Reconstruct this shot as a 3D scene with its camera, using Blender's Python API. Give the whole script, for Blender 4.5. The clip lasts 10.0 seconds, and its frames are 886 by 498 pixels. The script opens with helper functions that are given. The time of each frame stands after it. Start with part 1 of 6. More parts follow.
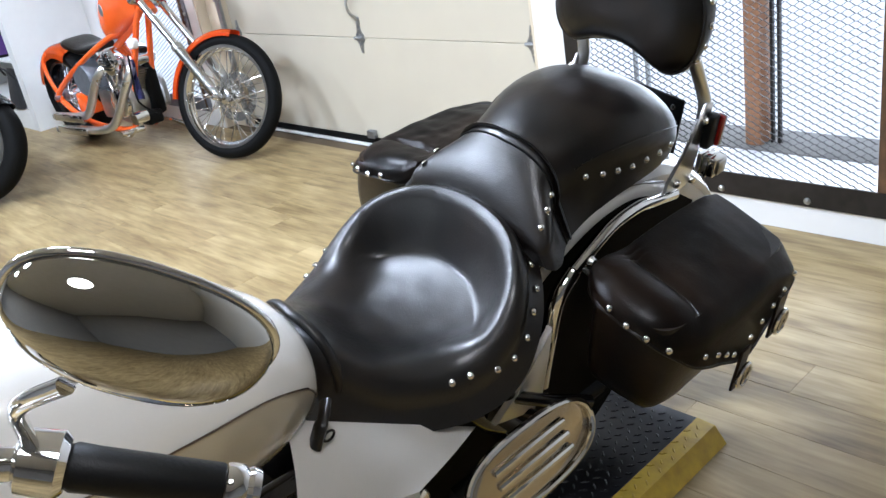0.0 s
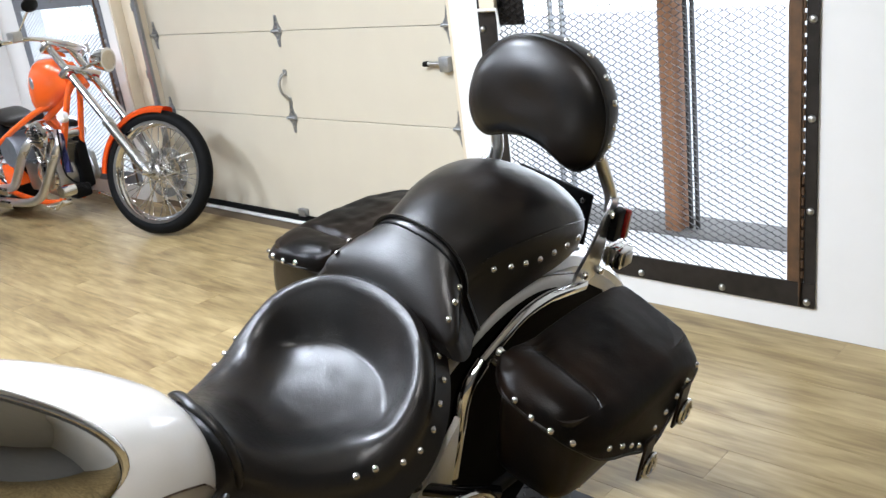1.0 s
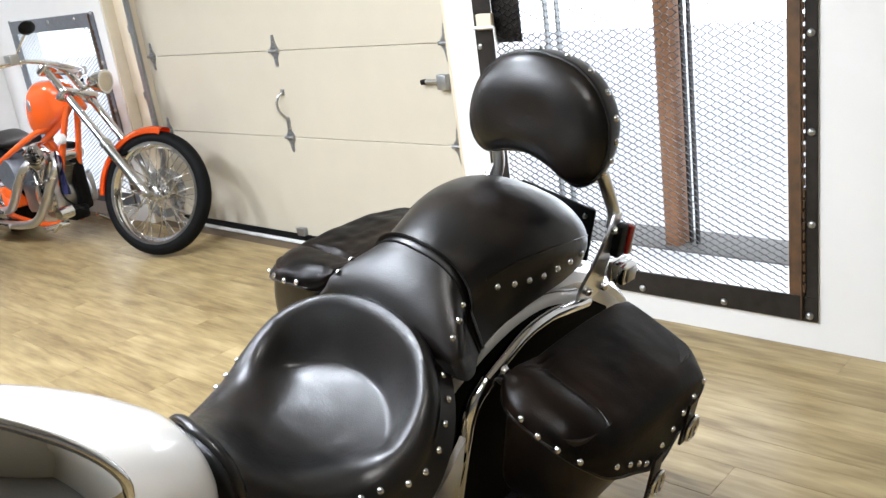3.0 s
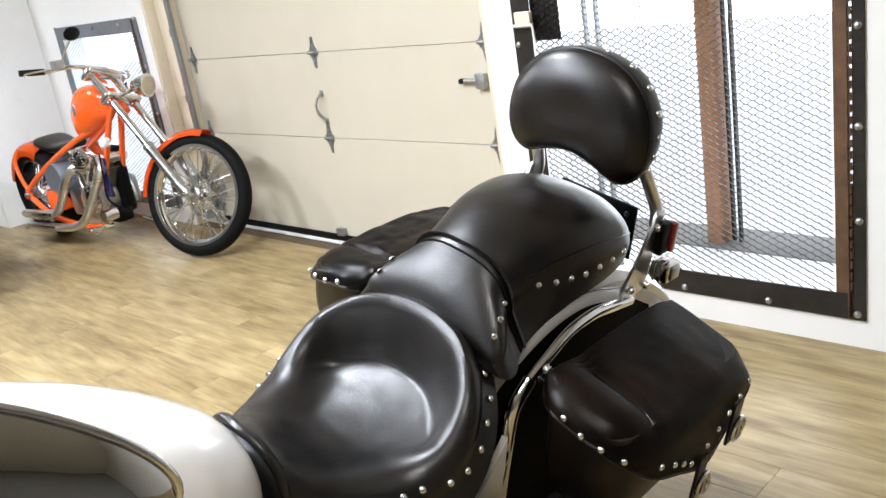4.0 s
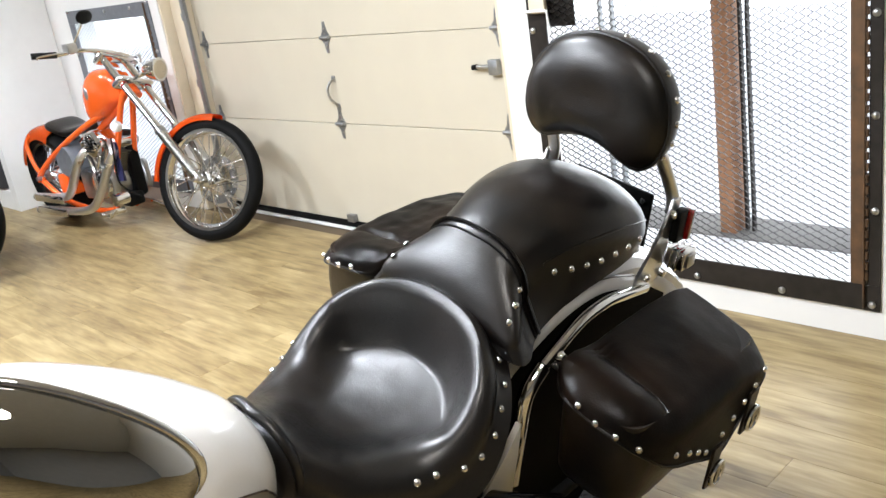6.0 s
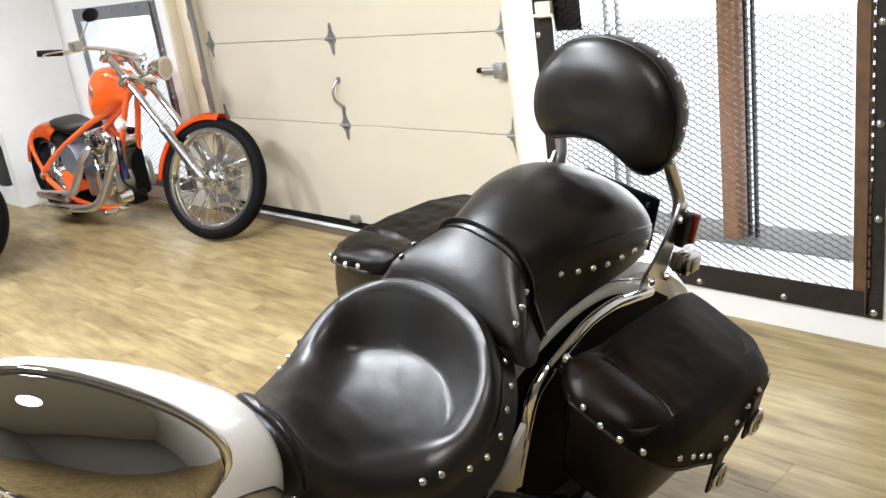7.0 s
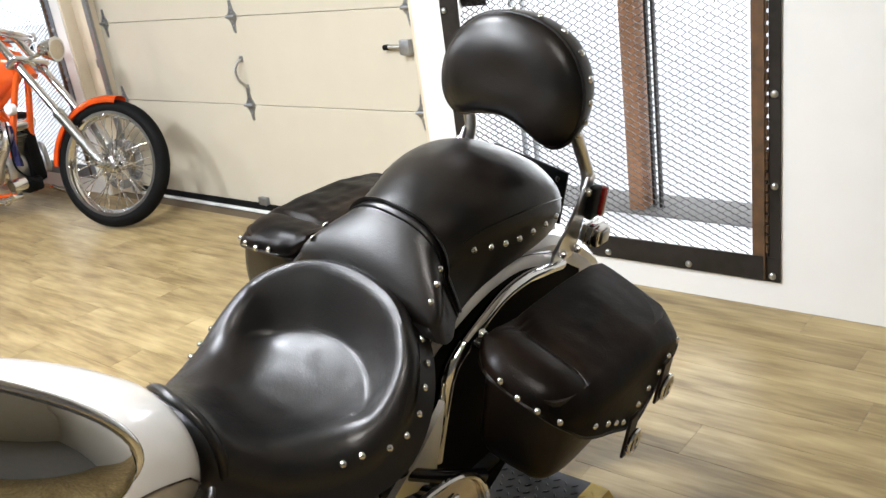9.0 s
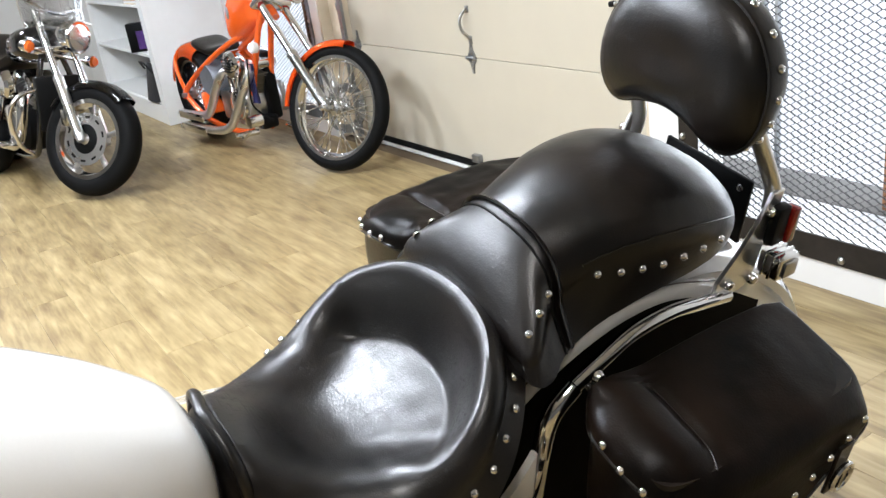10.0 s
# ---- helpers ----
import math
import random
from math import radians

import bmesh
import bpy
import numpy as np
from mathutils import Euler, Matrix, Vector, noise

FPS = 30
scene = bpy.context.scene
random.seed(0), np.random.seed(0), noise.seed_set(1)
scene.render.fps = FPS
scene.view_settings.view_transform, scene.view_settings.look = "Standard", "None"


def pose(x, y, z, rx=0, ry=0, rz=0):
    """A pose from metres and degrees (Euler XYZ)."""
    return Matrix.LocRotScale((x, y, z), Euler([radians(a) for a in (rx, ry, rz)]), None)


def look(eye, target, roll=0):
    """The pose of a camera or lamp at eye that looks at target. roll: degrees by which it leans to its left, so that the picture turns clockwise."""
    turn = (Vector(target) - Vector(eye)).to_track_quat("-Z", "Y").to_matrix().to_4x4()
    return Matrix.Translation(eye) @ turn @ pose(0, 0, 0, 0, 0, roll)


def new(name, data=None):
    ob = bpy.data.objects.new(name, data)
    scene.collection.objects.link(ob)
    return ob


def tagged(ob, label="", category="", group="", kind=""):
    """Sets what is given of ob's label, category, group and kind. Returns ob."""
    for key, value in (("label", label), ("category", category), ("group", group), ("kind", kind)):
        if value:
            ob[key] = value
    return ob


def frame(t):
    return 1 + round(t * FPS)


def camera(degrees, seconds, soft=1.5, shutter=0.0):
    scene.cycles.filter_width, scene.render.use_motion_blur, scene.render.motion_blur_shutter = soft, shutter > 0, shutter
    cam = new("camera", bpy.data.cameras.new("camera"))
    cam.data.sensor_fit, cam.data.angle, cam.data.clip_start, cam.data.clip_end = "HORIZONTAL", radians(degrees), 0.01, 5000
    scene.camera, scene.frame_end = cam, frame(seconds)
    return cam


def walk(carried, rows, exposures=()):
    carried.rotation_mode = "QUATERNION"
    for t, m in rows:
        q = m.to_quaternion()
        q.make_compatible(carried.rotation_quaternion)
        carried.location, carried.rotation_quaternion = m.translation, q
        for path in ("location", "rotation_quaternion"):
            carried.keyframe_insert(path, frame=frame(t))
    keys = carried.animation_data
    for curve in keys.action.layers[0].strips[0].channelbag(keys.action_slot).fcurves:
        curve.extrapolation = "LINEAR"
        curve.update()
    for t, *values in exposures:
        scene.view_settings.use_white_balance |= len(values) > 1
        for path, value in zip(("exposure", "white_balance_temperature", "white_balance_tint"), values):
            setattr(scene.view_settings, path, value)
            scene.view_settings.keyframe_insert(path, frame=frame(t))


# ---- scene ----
cam = camera(53.1, 10.0)
PATH = [
    (0, (3.721, -2.858, 1.397), (2.326, -1.674, 0.591), -10.1),
    (0.2, (3.735, -2.838, 1.399), (2.367, -1.578, 0.662), -9.8),
    (0.5, (3.754, -2.822, 1.416), (2.415, -1.502, 0.735), -9.2),
    (1, (3.764, -2.826, 1.423), (2.439, -1.487, 0.75), -7.6),
    (1.5, (3.765, -2.823, 1.422), (2.442, -1.472, 0.768), -8.3),
    (2, (3.756, -2.824, 1.418), (2.429, -1.477, 0.765), -8.4),
    (3.3, (3.747, -2.822, 1.42), (2.419, -1.466, 0.79), -8.1),
    (3.5, (3.745, -2.824, 1.418), (2.373, -1.513, 0.788), -9.2),
    (4, (3.743, -2.823, 1.417), (2.354, -1.526, 0.793), -9.3),
    (4.5, (3.729, -2.831, 1.411), (2.315, -1.574, 0.762), -8.2),
    (5, (3.728, -2.822, 1.41), (2.312, -1.561, 0.774), -9.2),
    (5.5, (3.731, -2.821, 1.411), (2.329, -1.55, 0.764), -9.4),
    (7, (3.728, -2.842, 1.414), (2.328, -1.566, 0.773), -8.2),
    (7.5, (3.725, -2.839, 1.415), (2.342, -1.556, 0.751), -8.2),
    (8, (3.709, -2.875, 1.405), (2.339, -1.601, 0.699), -7.3),
    (8.2, (3.711, -2.881, 1.407), (2.356, -1.585, 0.712), -8.5),
    (8.5, (3.716, -2.884, 1.413), (2.459, -1.479, 0.743), -8.4),
    (8.7, (3.723, -2.876, 1.408), (2.564, -1.409, 0.698), -6.8),
    (9, (3.721, -2.837, 1.412), (2.473, -1.446, 0.698), -8.2),
    (9.2, (3.739, -2.762, 1.423), (2.394, -1.441, 0.756), -9.2),
    (9.5, (3.767, -2.648, 1.425), (2.228, -1.53, 0.807), -8.2),
    (9.7, (3.755, -2.592, 1.417), (2.194, -1.545, 0.734), -7.7),
    (10, (3.667, -2.497, 1.376), (2.069, -1.551, 0.634), -8.2),
]
TINT = [(0, -0.10, 5650, 10), (0.5, -0.16, 5850, 10), (2, -0.14, 6100, 10), (4, -0.06, 6250, 10), (5.5, -0.02, 6300, 10), (7.5, -0.02, 6450, 10), (9, -0.12, 6450, 10), (10, -0.13, 6200, 10)]
walk(cam, [(t, look(eye, target, roll)) for t, eye, target, roll in PATH], TINT)

# ---- world, lights ----
world = bpy.data.worlds.new("world")
scene.world = world
world.use_nodes = True
wn = world.node_tree.nodes
sky = wn.new("ShaderNodeTexSky")
sky.sky_type, sky.sun_disc = "NISHITA", False
sky.sun_elevation, sky.sun_rotation = radians(28), radians(200)
world.node_tree.links.new(sky.outputs[0], wn["Background"].inputs[0])
wn["Background"].inputs[1].default_value = 0.12


def lamp(name, m, size, power, colour=(1, 1, 1), shape="DISK", size_y=0.0):
    data = bpy.data.lights.new(name, "AREA")
    data.shape, data.size, data.energy, data.color = shape, size, power, colour
    if size_y:
        data.size_y = size_y
    ob = new(name, data)
    ob.matrix_world = m
    return ob


sun_data = bpy.data.lights.new("sun", "SUN")
sun_data.energy, sun_data.angle, sun_data.color = 1.0, radians(12), (1, 0.97, 0.92)
sun = new("sun", sun_data)
sun.matrix_world = look((2, 6, 4), (2, 0, 0))
# daylight through the two barred windows
for wx in (-2.17, 2.10):
    lamp("window_daylight", look((wx, 0.22, 0.78), (wx, -1.0, 0.72)), 1.15, 14, (0.90, 0.95, 1.0), "RECTANGLE", 1.15)
CEILING = 3.0
SPOTS = [(-3.4, -2.6, 82), (-1.1, -3.0, 110), (1.52, -1.92, 92), (1.40, -3.05, 60), (0.95, -4.0, 150), (4.1, -2.9, 30)]
LAMP_R = 0.28
for sx, sy, watt in SPOTS:
    lamp("ceiling_lamp_light", pose(sx, sy, CEILING - 0.095), 2 * LAMP_R, watt, (1.0, 0.93, 0.84) if sx > 3 else (0.89, 0.935, 1.0))


# ---- materials ----
def material(name, colour, rough=0.5, metal=0.0, dark=None, scale=40.0, bump=0.0, bump_scale=None, coat=0.0, big=3.0, mottle=0.5, spread=0.08, stretch=(1, 1, 1), spec=0.5):
    """Principled surface whose colour wanders between colour and dark at two scales, with rough spots and fine relief."""
    m = bpy.data.materials.new(name)
    m.use_nodes = True
    t = m.node_tree
    n, link = t.nodes, t.links.new
    b = n["Principled BSDF"]
    dark = dark or tuple(c * 0.8 for c in colour)
    co = n.new("ShaderNodeTexCoord")
    mp = n.new("ShaderNodeMapping")
    mp.inputs["Scale"].default_value = stretch
    link(co.outputs["Object"], mp.inputs[0])
    fine, wide = n.new("ShaderNodeTexNoise"), n.new("ShaderNodeTexNoise")
    fine.inputs["Scale"].default_value, wide.inputs["Scale"].default_value = scale, big
    fine.inputs["Detail"].default_value, wide.inputs["Detail"].default_value = 5, 3
    link(mp.outputs[0], fine.inputs["Vector"])
    link(mp.outputs[0], wide.inputs["Vector"])
    add = n.new("ShaderNodeMath")
    add.operation = "ADD"
    link(fine.outputs["Fac"], add.inputs[0])
    link(wide.outputs["Fac"], add.inputs[1])
    ramp = n.new("ShaderNodeMapRange")
    ramp.inputs["From Min"].default_value, ramp.inputs["From Max"].default_value = 1 - mottle, 1 + mottle
    link(add.outputs[0], ramp.inputs["Value"])
    mix = n.new("ShaderNodeMix")
    mix.data_type = "RGBA"
    mix.inputs["A"].default_value, mix.inputs["B"].default_value = (*dark, 1), (*colour, 1)
    link(ramp.outputs[0], mix.inputs["Factor"])
    link(mix.outputs["Result"], b.inputs["Base Color"])
    rr = n.new("ShaderNodeMapRange")
    rr.inputs["To Min"].default_value, rr.inputs["To Max"].default_value = max(0.02, rough - spread), min(1, rough + spread)
    link(wide.outputs["Fac"], rr.inputs["Value"])
    rr.inputs["From Min"].default_value, rr.inputs["From Max"].default_value = 0.3, 0.7
    link(rr.outputs[0], b.inputs["Roughness"])
    b.inputs["Metallic"].default_value = metal
    b.inputs["Specular IOR Level"].default_value = spec
    b.inputs["Coat Weight"].default_value = coat
    b.inputs["Coat Roughness"].default_value = 0.06
    if bump:
        bn, bt = n.new("ShaderNodeBump"), n.new("ShaderNodeTexNoise")
        bt.inputs["Scale"].default_value, bt.inputs["Detail"].default_value = bump_scale or scale * 3, 4
        bn.inputs["Strength"].default_value, bn.inputs["Distance"].default_value = bump, 0.002
        link(mp.outputs[0], bt.inputs["Vector"])
        link(bt.outputs["Fac"], bn.inputs["Height"])
        link(bn.outputs[0], b.inputs["Normal"])
    return m


def glow(name, colour, strength):
    m = bpy.data.materials.new(name)
    m.use_nodes = True
    b = m.node_tree.nodes["Principled BSDF"]
    b.inputs["Base Color"].default_value = (0.8, 0.8, 0.8, 1)
    b.inputs["Emission Color"].default_value, b.inputs["Emission Strength"].default_value = (*colour, 1), strength
    return m


def clear(name, colour, rough=0.03, ior=1.45):
    m = bpy.data.materials.new(name)
    m.use_nodes = True
    b = m.node_tree.nodes["Principled BSDF"]
    b.inputs["Base Color"].default_value = (*colour, 1)
    b.inputs["Transmission Weight"].default_value, b.inputs["Roughness"].default_value, b.inputs["IOR"].default_value = 1.0, rough, ior
    return m




def leather(name, colour, worn, rough, spec, scratch, grain=420):
    """Near-black hide: brown wear in wide patches, fine crossing scratches in the gloss, pebbled grain."""
    m = bpy.data.materials.new(name)
    m.use_nodes = True
    t = m.node_tree
    n, link = t.nodes, t.links.new
    b = n["Principled BSDF"]
    co = n.new("ShaderNodeTexCoord")

    def cloud(scale, detail, stretch=(1, 1, 1), turn=0.0):
        mp, tx = n.new("ShaderNodeMapping"), n.new("ShaderNodeTexNoise")
        mp.inputs["Scale"].default_value, mp.inputs["Rotation"].default_value = stretch, (0, 0, turn)
        tx.inputs["Scale"].default_value, tx.inputs["Detail"].default_value = scale, detail
        link(co.outputs["Object"], mp.inputs[0])
        link(mp.outputs[0], tx.inputs["Vector"])
        return tx.outputs["Fac"]

    def span(value, a, b2, c, d):
        r = n.new("ShaderNodeMapRange")
        for key, x in zip(("From Min", "From Max", "To Min", "To Max"), (a, b2, c, d)):
            r.inputs[key].default_value = x
        link(value, r.inputs["Value"])
        return r.outputs[0]

    def math_node(op, a, b2):
        r = n.new("ShaderNodeMath")
        r.operation = op
        link(a, r.inputs[0])
        if isinstance(b2, float):
            r.inputs[1].default_value = b2
        else:
            link(b2, r.inputs[1])
        return r.outputs[0]

    patch = cloud(8, 4)
    lines = math_node("MAXIMUM", span(cloud(34, 3, (14, 0.7, 5), 0.5), 0.56, 0.76, 0, 1), span(cloud(30, 3, (0.6, 16, 5), 0.3), 0.58, 0.78, 0, 1))
    mix = n.new("ShaderNodeMix")
    mix.data_type = "RGBA"
    mix.inputs["A"].default_value, mix.inputs["B"].default_value = (*colour, 1), (*worn, 1)
    link(math_node("MAXIMUM", span(patch, 0.40, 0.85, 0, 1), math_node("MULTIPLY", lines, 0.5)), mix.inputs["Factor"])
    link(mix.outputs["Result"], b.inputs["Base Color"])
    gloss = math_node("ADD", span(cloud(16, 4), 0.3, 0.7, rough - 0.025, rough + 0.025), math_node("MULTIPLY", lines, scratch))
    link(gloss, b.inputs["Roughness"])
    b.inputs["Specular IOR Level"].default_value = spec
    cell = n.new("ShaderNodeTexVoronoi")
    cell.inputs["Scale"].default_value = grain
    link(co.outputs["Object"], cell.inputs["Vector"])
    relief = math_node("ADD", math_node("MULTIPLY", cell.outputs["Distance"], 0.6), math_node("MULTIPLY", cloud(60, 4), 1.2))
    bn = n.new("ShaderNodeBump")
    bn.inputs["Strength"].default_value, bn.inputs["Distance"].default_value = 0.22, 0.0012
    link(relief, bn.inputs["Height"])
    link(bn.outputs[0], b.inputs["Normal"])
    return m


LEATHER = leather("black_leather", (0.0010, 0.0008, 0.0007), (0.0130, 0.0074, 0.0044), 0.32, 0.46, 0.16)
SEAT = leather("worn_seat_leather", (0.0009, 0.0008, 0.0007), (0.0090, 0.0052, 0.0034), 0.33, 0.62, 0.36)
BAG = leather("bag_leather", (0.0014, 0.0011, 0.0009), (0.0300, 0.0165, 0.0095), 0.34, 0.30, 0.10, 300)
CHROME = material("chrome", (0.82, 0.82, 0.83), 0.07, 1.0, dark=(0.72, 0.72, 0.73), scale=30, spread=0.03)
SATIN = material("satin_chrome", (0.80, 0.80, 0.80), 0.30, 1.0, dark=(0.70, 0.70, 0.70), scale=40, spread=0.05)
STEEL = material("dull_steel", (0.55, 0.55, 0.54), 0.32, 1.0, dark=(0.36, 0.36, 0.36), scale=40, spread=0.12)
WHITE_PAINT = material("pearl_white_paint", (0.80, 0.78, 0.75), 0.16, dark=(0.77, 0.75, 0.72), scale=300, coat=0.8, spread=0.03)
GOLD_PAINT = material("pale_gold_paint", (0.50, 0.45, 0.36), 0.2, 0.3, dark=(0.45, 0.40, 0.32), scale=500, coat=0.8, spread=0.03)
LINE_PAINT = material("dark_pinstripe", (0.08, 0.05, 0.03), 0.3)
BLACK_PAINT = material("gloss_black_paint", (0.004, 0.004, 0.0045), 0.12, dark=(0.003, 0.003, 0.0035), coat=0.7, spread=0.04)
MATT_BLACK = material("matt_black_metal", (0.005, 0.005, 0.005), 0.45, spec=0.12, dark=(0.003, 0.003, 0.003), bump=0.1)
PALE_BLUE = material("pale_blue_paint", (0.55, 0.63, 0.74), 0.6, dark=(0.48, 0.56, 0.68), scale=20)
PALE_MESH = material("pale_zinc_mesh", (0.52, 0.54, 0.56), 0.5, 0.5, dark=(0.40, 0.42, 0.44))
BLUE_IRON = material("blue_grey_iron", (0.20, 0.21, 0.235), 0.42, 0.25, dark=(0.11, 0.12, 0.135), scale=30, big=5)
# near black, standing in for the dark gaps beside fender and frame
PITCH = material("gap_black", (0.0016, 0.0016, 0.0016), 0.6, dark=(0.001, 0.001, 0.001), spec=0.08)
RUBBER = material("tyre_rubber", (0.006, 0.006, 0.006), 0.62, spec=0.08, dark=(0.004, 0.004, 0.004), bump=0.25, scale=70)
GRIP = material("grip_rubber", (0.004, 0.004, 0.004), 0.5, spec=0.25, bump=0.2, scale=90)
ORANGE = material("orange_paint", (0.85, 0.13, 0.015), 0.18, dark=(0.80, 0.10, 0.01), scale=200, coat=0.8, spread=0.04)
RED_LENS = material("red_lens", (0.26, 0.009, 0.007), 0.2, dark=(0.15, 0.006, 0.005), scale=120, coat=0.8)
AMBER = material("amber_lens", (0.80, 0.16, 0.02), 0.15, dark=(0.6, 0.1, 0.01), scale=120, coat=0.8)
WALL = material("white_wall_paint", (0.74, 0.73, 0.71), 0.7, dark=(0.69, 0.68, 0.65), scale=8, bump=0.12, bump_scale=160, big=1.2)
DULL_WALL = material("shop_wall_paint", (0.26, 0.257, 0.25), 0.8, dark=(0.22, 0.217, 0.21), scale=4)
BEIGE = material("beige_jamb_paint", (0.66, 0.58, 0.44), 0.6, dark=(0.58, 0.50, 0.38), scale=10, bump=0.1, bump_scale=120)
DOOR = material("cream_door_paint", (0.55, 0.505, 0.405), 0.42, dark=(0.505, 0.46, 0.37), scale=6, bump=0.08, bump_scale=220, big=1.6)
CEIL = material("ceiling_paint", (0.62, 0.62, 0.61), 0.85, dark=(0.55, 0.55, 0.54), scale=10)
GALV = material("galvanised_steel", (0.42, 0.43, 0.44), 0.42, 0.9, dark=(0.26, 0.27, 0.28), scale=55, bump=0.05, spread=0.1)
MESH_IRON = material("blackened_mesh_steel", (0.020, 0.018, 0.017), 0.6, spec=0.25, dark=(0.010, 0.009, 0.009), scale=60)
IRON = material("dark_iron", (0.034, 0.028, 0.024), 0.5, 0.4, spec=0.35, dark=(0.016, 0.014, 0.012), scale=30, bump=0.2, big=5, mottle=0.35)
RUST = material("rusty_iron", (0.16, 0.085, 0.04), 0.6, 0.4, dark=(0.06, 0.04, 0.025), scale=24, bump=0.3, big=4, mottle=0.3)
TIMBER = material("brown_timber", (0.36, 0.17, 0.08), 0.7, dark=(0.24, 0.11, 0.05), scale=18, bump=0.3, stretch=(6, 6, 0.6))
CONCRETE = material("grey_concrete", (0.22, 0.21, 0.20), 0.85, dark=(0.13, 0.125, 0.12), scale=20, bump=0.3)
SNOW = material("pale_ground", (0.8, 0.8, 0.82), 0.9, scale=3)
SHELF_WHITE = material("shelf_paint", (0.78, 0.78, 0.76), 0.5, dark=(0.73, 0.73, 0.71), scale=12)
YELLOW = material("yellow_plate_paint", (0.62, 0.43, 0.03), 0.45, 0.1, dark=(0.36, 0.24, 0.03), scale=30, bump=0.1, mottle=0.3)
PLATE = material("black_plate", (0.018, 0.019, 0.023), 0.36, 0.5, dark=(0.008, 0.008, 0.010), scale=30)
SEAM = material("floor_gap", (0.12, 0.085, 0.05), 0.8)
CLOTH = material("navy_cloth", (0.02, 0.02, 0.09), 0.9, bump=0.3)
MIRROR_CHROME = material("hazy_chrome", (0.43, 0.42, 0.40), 0.06, 1.0, dark=(0.38, 0.37, 0.35), scale=30, spread=0.03)
CHROME_WARM = material("warm_chrome", (0.66, 0.60, 0.50), 0.16, 1.0, dark=(0.5, 0.42, 0.32), scale=14, spread=0.06)
SCREEN = clear("screen_plastic", (0.96, 0.97, 0.98), 0.02, 1.4)
LAMP_GLOW = glow("lamp_diffuser", (0.95, 0.97, 1.0), 14)
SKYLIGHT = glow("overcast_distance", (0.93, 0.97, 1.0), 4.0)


def wood_floor():
    m = bpy.data.materials.new("laminate_plank")
    m.use_nodes = True
    t = m.node_tree
    n, link = t.nodes, t.links.new
    b = n["Principled BSDF"]
    co, info = n.new("ShaderNodeTexCoord"), n.new("ShaderNodeObjectInfo")
    geo = n.new("ShaderNodeNewGeometry")
    vadd = n.new("ShaderNodeVectorMath")
    vadd.operation = "MULTIPLY_ADD"
    comb = n.new("ShaderNodeCombineXYZ")
    mul = n.new("ShaderNodeMath")
    mul.operation, mul.inputs[1].default_value = "MULTIPLY", 37.0
    rnd = n.new("ShaderNodeMath")
    rnd.operation = "ADD"
    link(info.outputs["Random"], rnd.inputs[0])
    link(geo.outputs["Random Per Island"], rnd.inputs[1])
    link(rnd.outputs[0], mul.inputs[0])
    for k in range(3):
        link(mul.outputs[0], comb.inputs[k])
    vadd.inputs[1].default_value = (1, 1, 1)
    link(co.outputs["Object"], vadd.inputs[0])
    link(comb.outputs[0], vadd.inputs[2])
    grain_map, cloud_map = n.new("ShaderNodeMapping"), n.new("ShaderNodeMapping")
    grain_map.inputs["Scale"].default_value = (2.6, 26, 1)
    cloud_map.inputs["Scale"].default_value = (2.4, 10, 1)
    link(vadd.outputs[0], grain_map.inputs[0])
    link(vadd.outputs[0], cloud_map.inputs[0])
    grain, cloud = n.new("ShaderNodeTexNoise"), n.new("ShaderNodeTexNoise")
    grain.inputs["Scale"].default_value, grain.inputs["Detail"].default_value = 2.0, 8
    grain.inputs["Distortion"].default_value = 0.6
    cloud.inputs["Scale"].default_value, cloud.inputs["Detail"].default_value = 1.6, 5
    link(grain_map.outputs[0], grain.inputs["Vector"])
    link(cloud_map.outputs[0], cloud.inputs["Vector"])
    ramp = n.new("ShaderNodeValToRGB")
    e = ramp.color_ramp.elements
    e[0].position, e[0].color = 0.30, (0.150, 0.100, 0.043, 1)
    e[1].position, e[1].color = 0.72, (0.440, 0.340, 0.178, 1)
    mid = ramp.color_ramp.elements.new(0.5)
    mid.color = (0.285, 0.210, 0.098, 1)
    s1 = n.new("ShaderNodeMath")
    s1.operation, s1.inputs[1].default_value = "MULTIPLY_ADD", 0.42
    s2 = n.new("ShaderNodeMath")
    s2.operation, s2.inputs[1].default_value = "MULTIPLY_ADD", 0.62
    fr = n.new("ShaderNodeMath")
    fr.operation = "FRACT"
    link(rnd.outputs[0], fr.inputs[0])
    s3 = n.new("ShaderNodeMath")
    s3.operation, s3.inputs[1].default_value, s3.inputs[2].default_value = "MULTIPLY_ADD", 0.10, -0.07
    link(fr.outputs[0], s3.inputs[0])
    link(s3.outputs[0], s1.inputs[2])
    link(grain.outputs["Fac"], s1.inputs[0])
    link(cloud.outputs["Fac"], s2.inputs[0])
    link(s1.outputs[0], s2.inputs[2])
    link(s2.outputs[0], ramp.inputs[0])
    link(ramp.outputs[0], b.inputs["Base Color"])
    b.inputs["Roughness"].default_value, b.inputs["Specular IOR Level"].default_value = 0.38, 0.36
    bn = n.new("ShaderNodeBump")
    bn.inputs["Strength"].default_value, bn.inputs["Distance"].default_value = 0.12, 0.001
    link(grain.outputs["Fac"], bn.inputs["Height"])
    link(bn.outputs[0], b.inputs["Normal"])
    return m


PLANK = wood_floor()


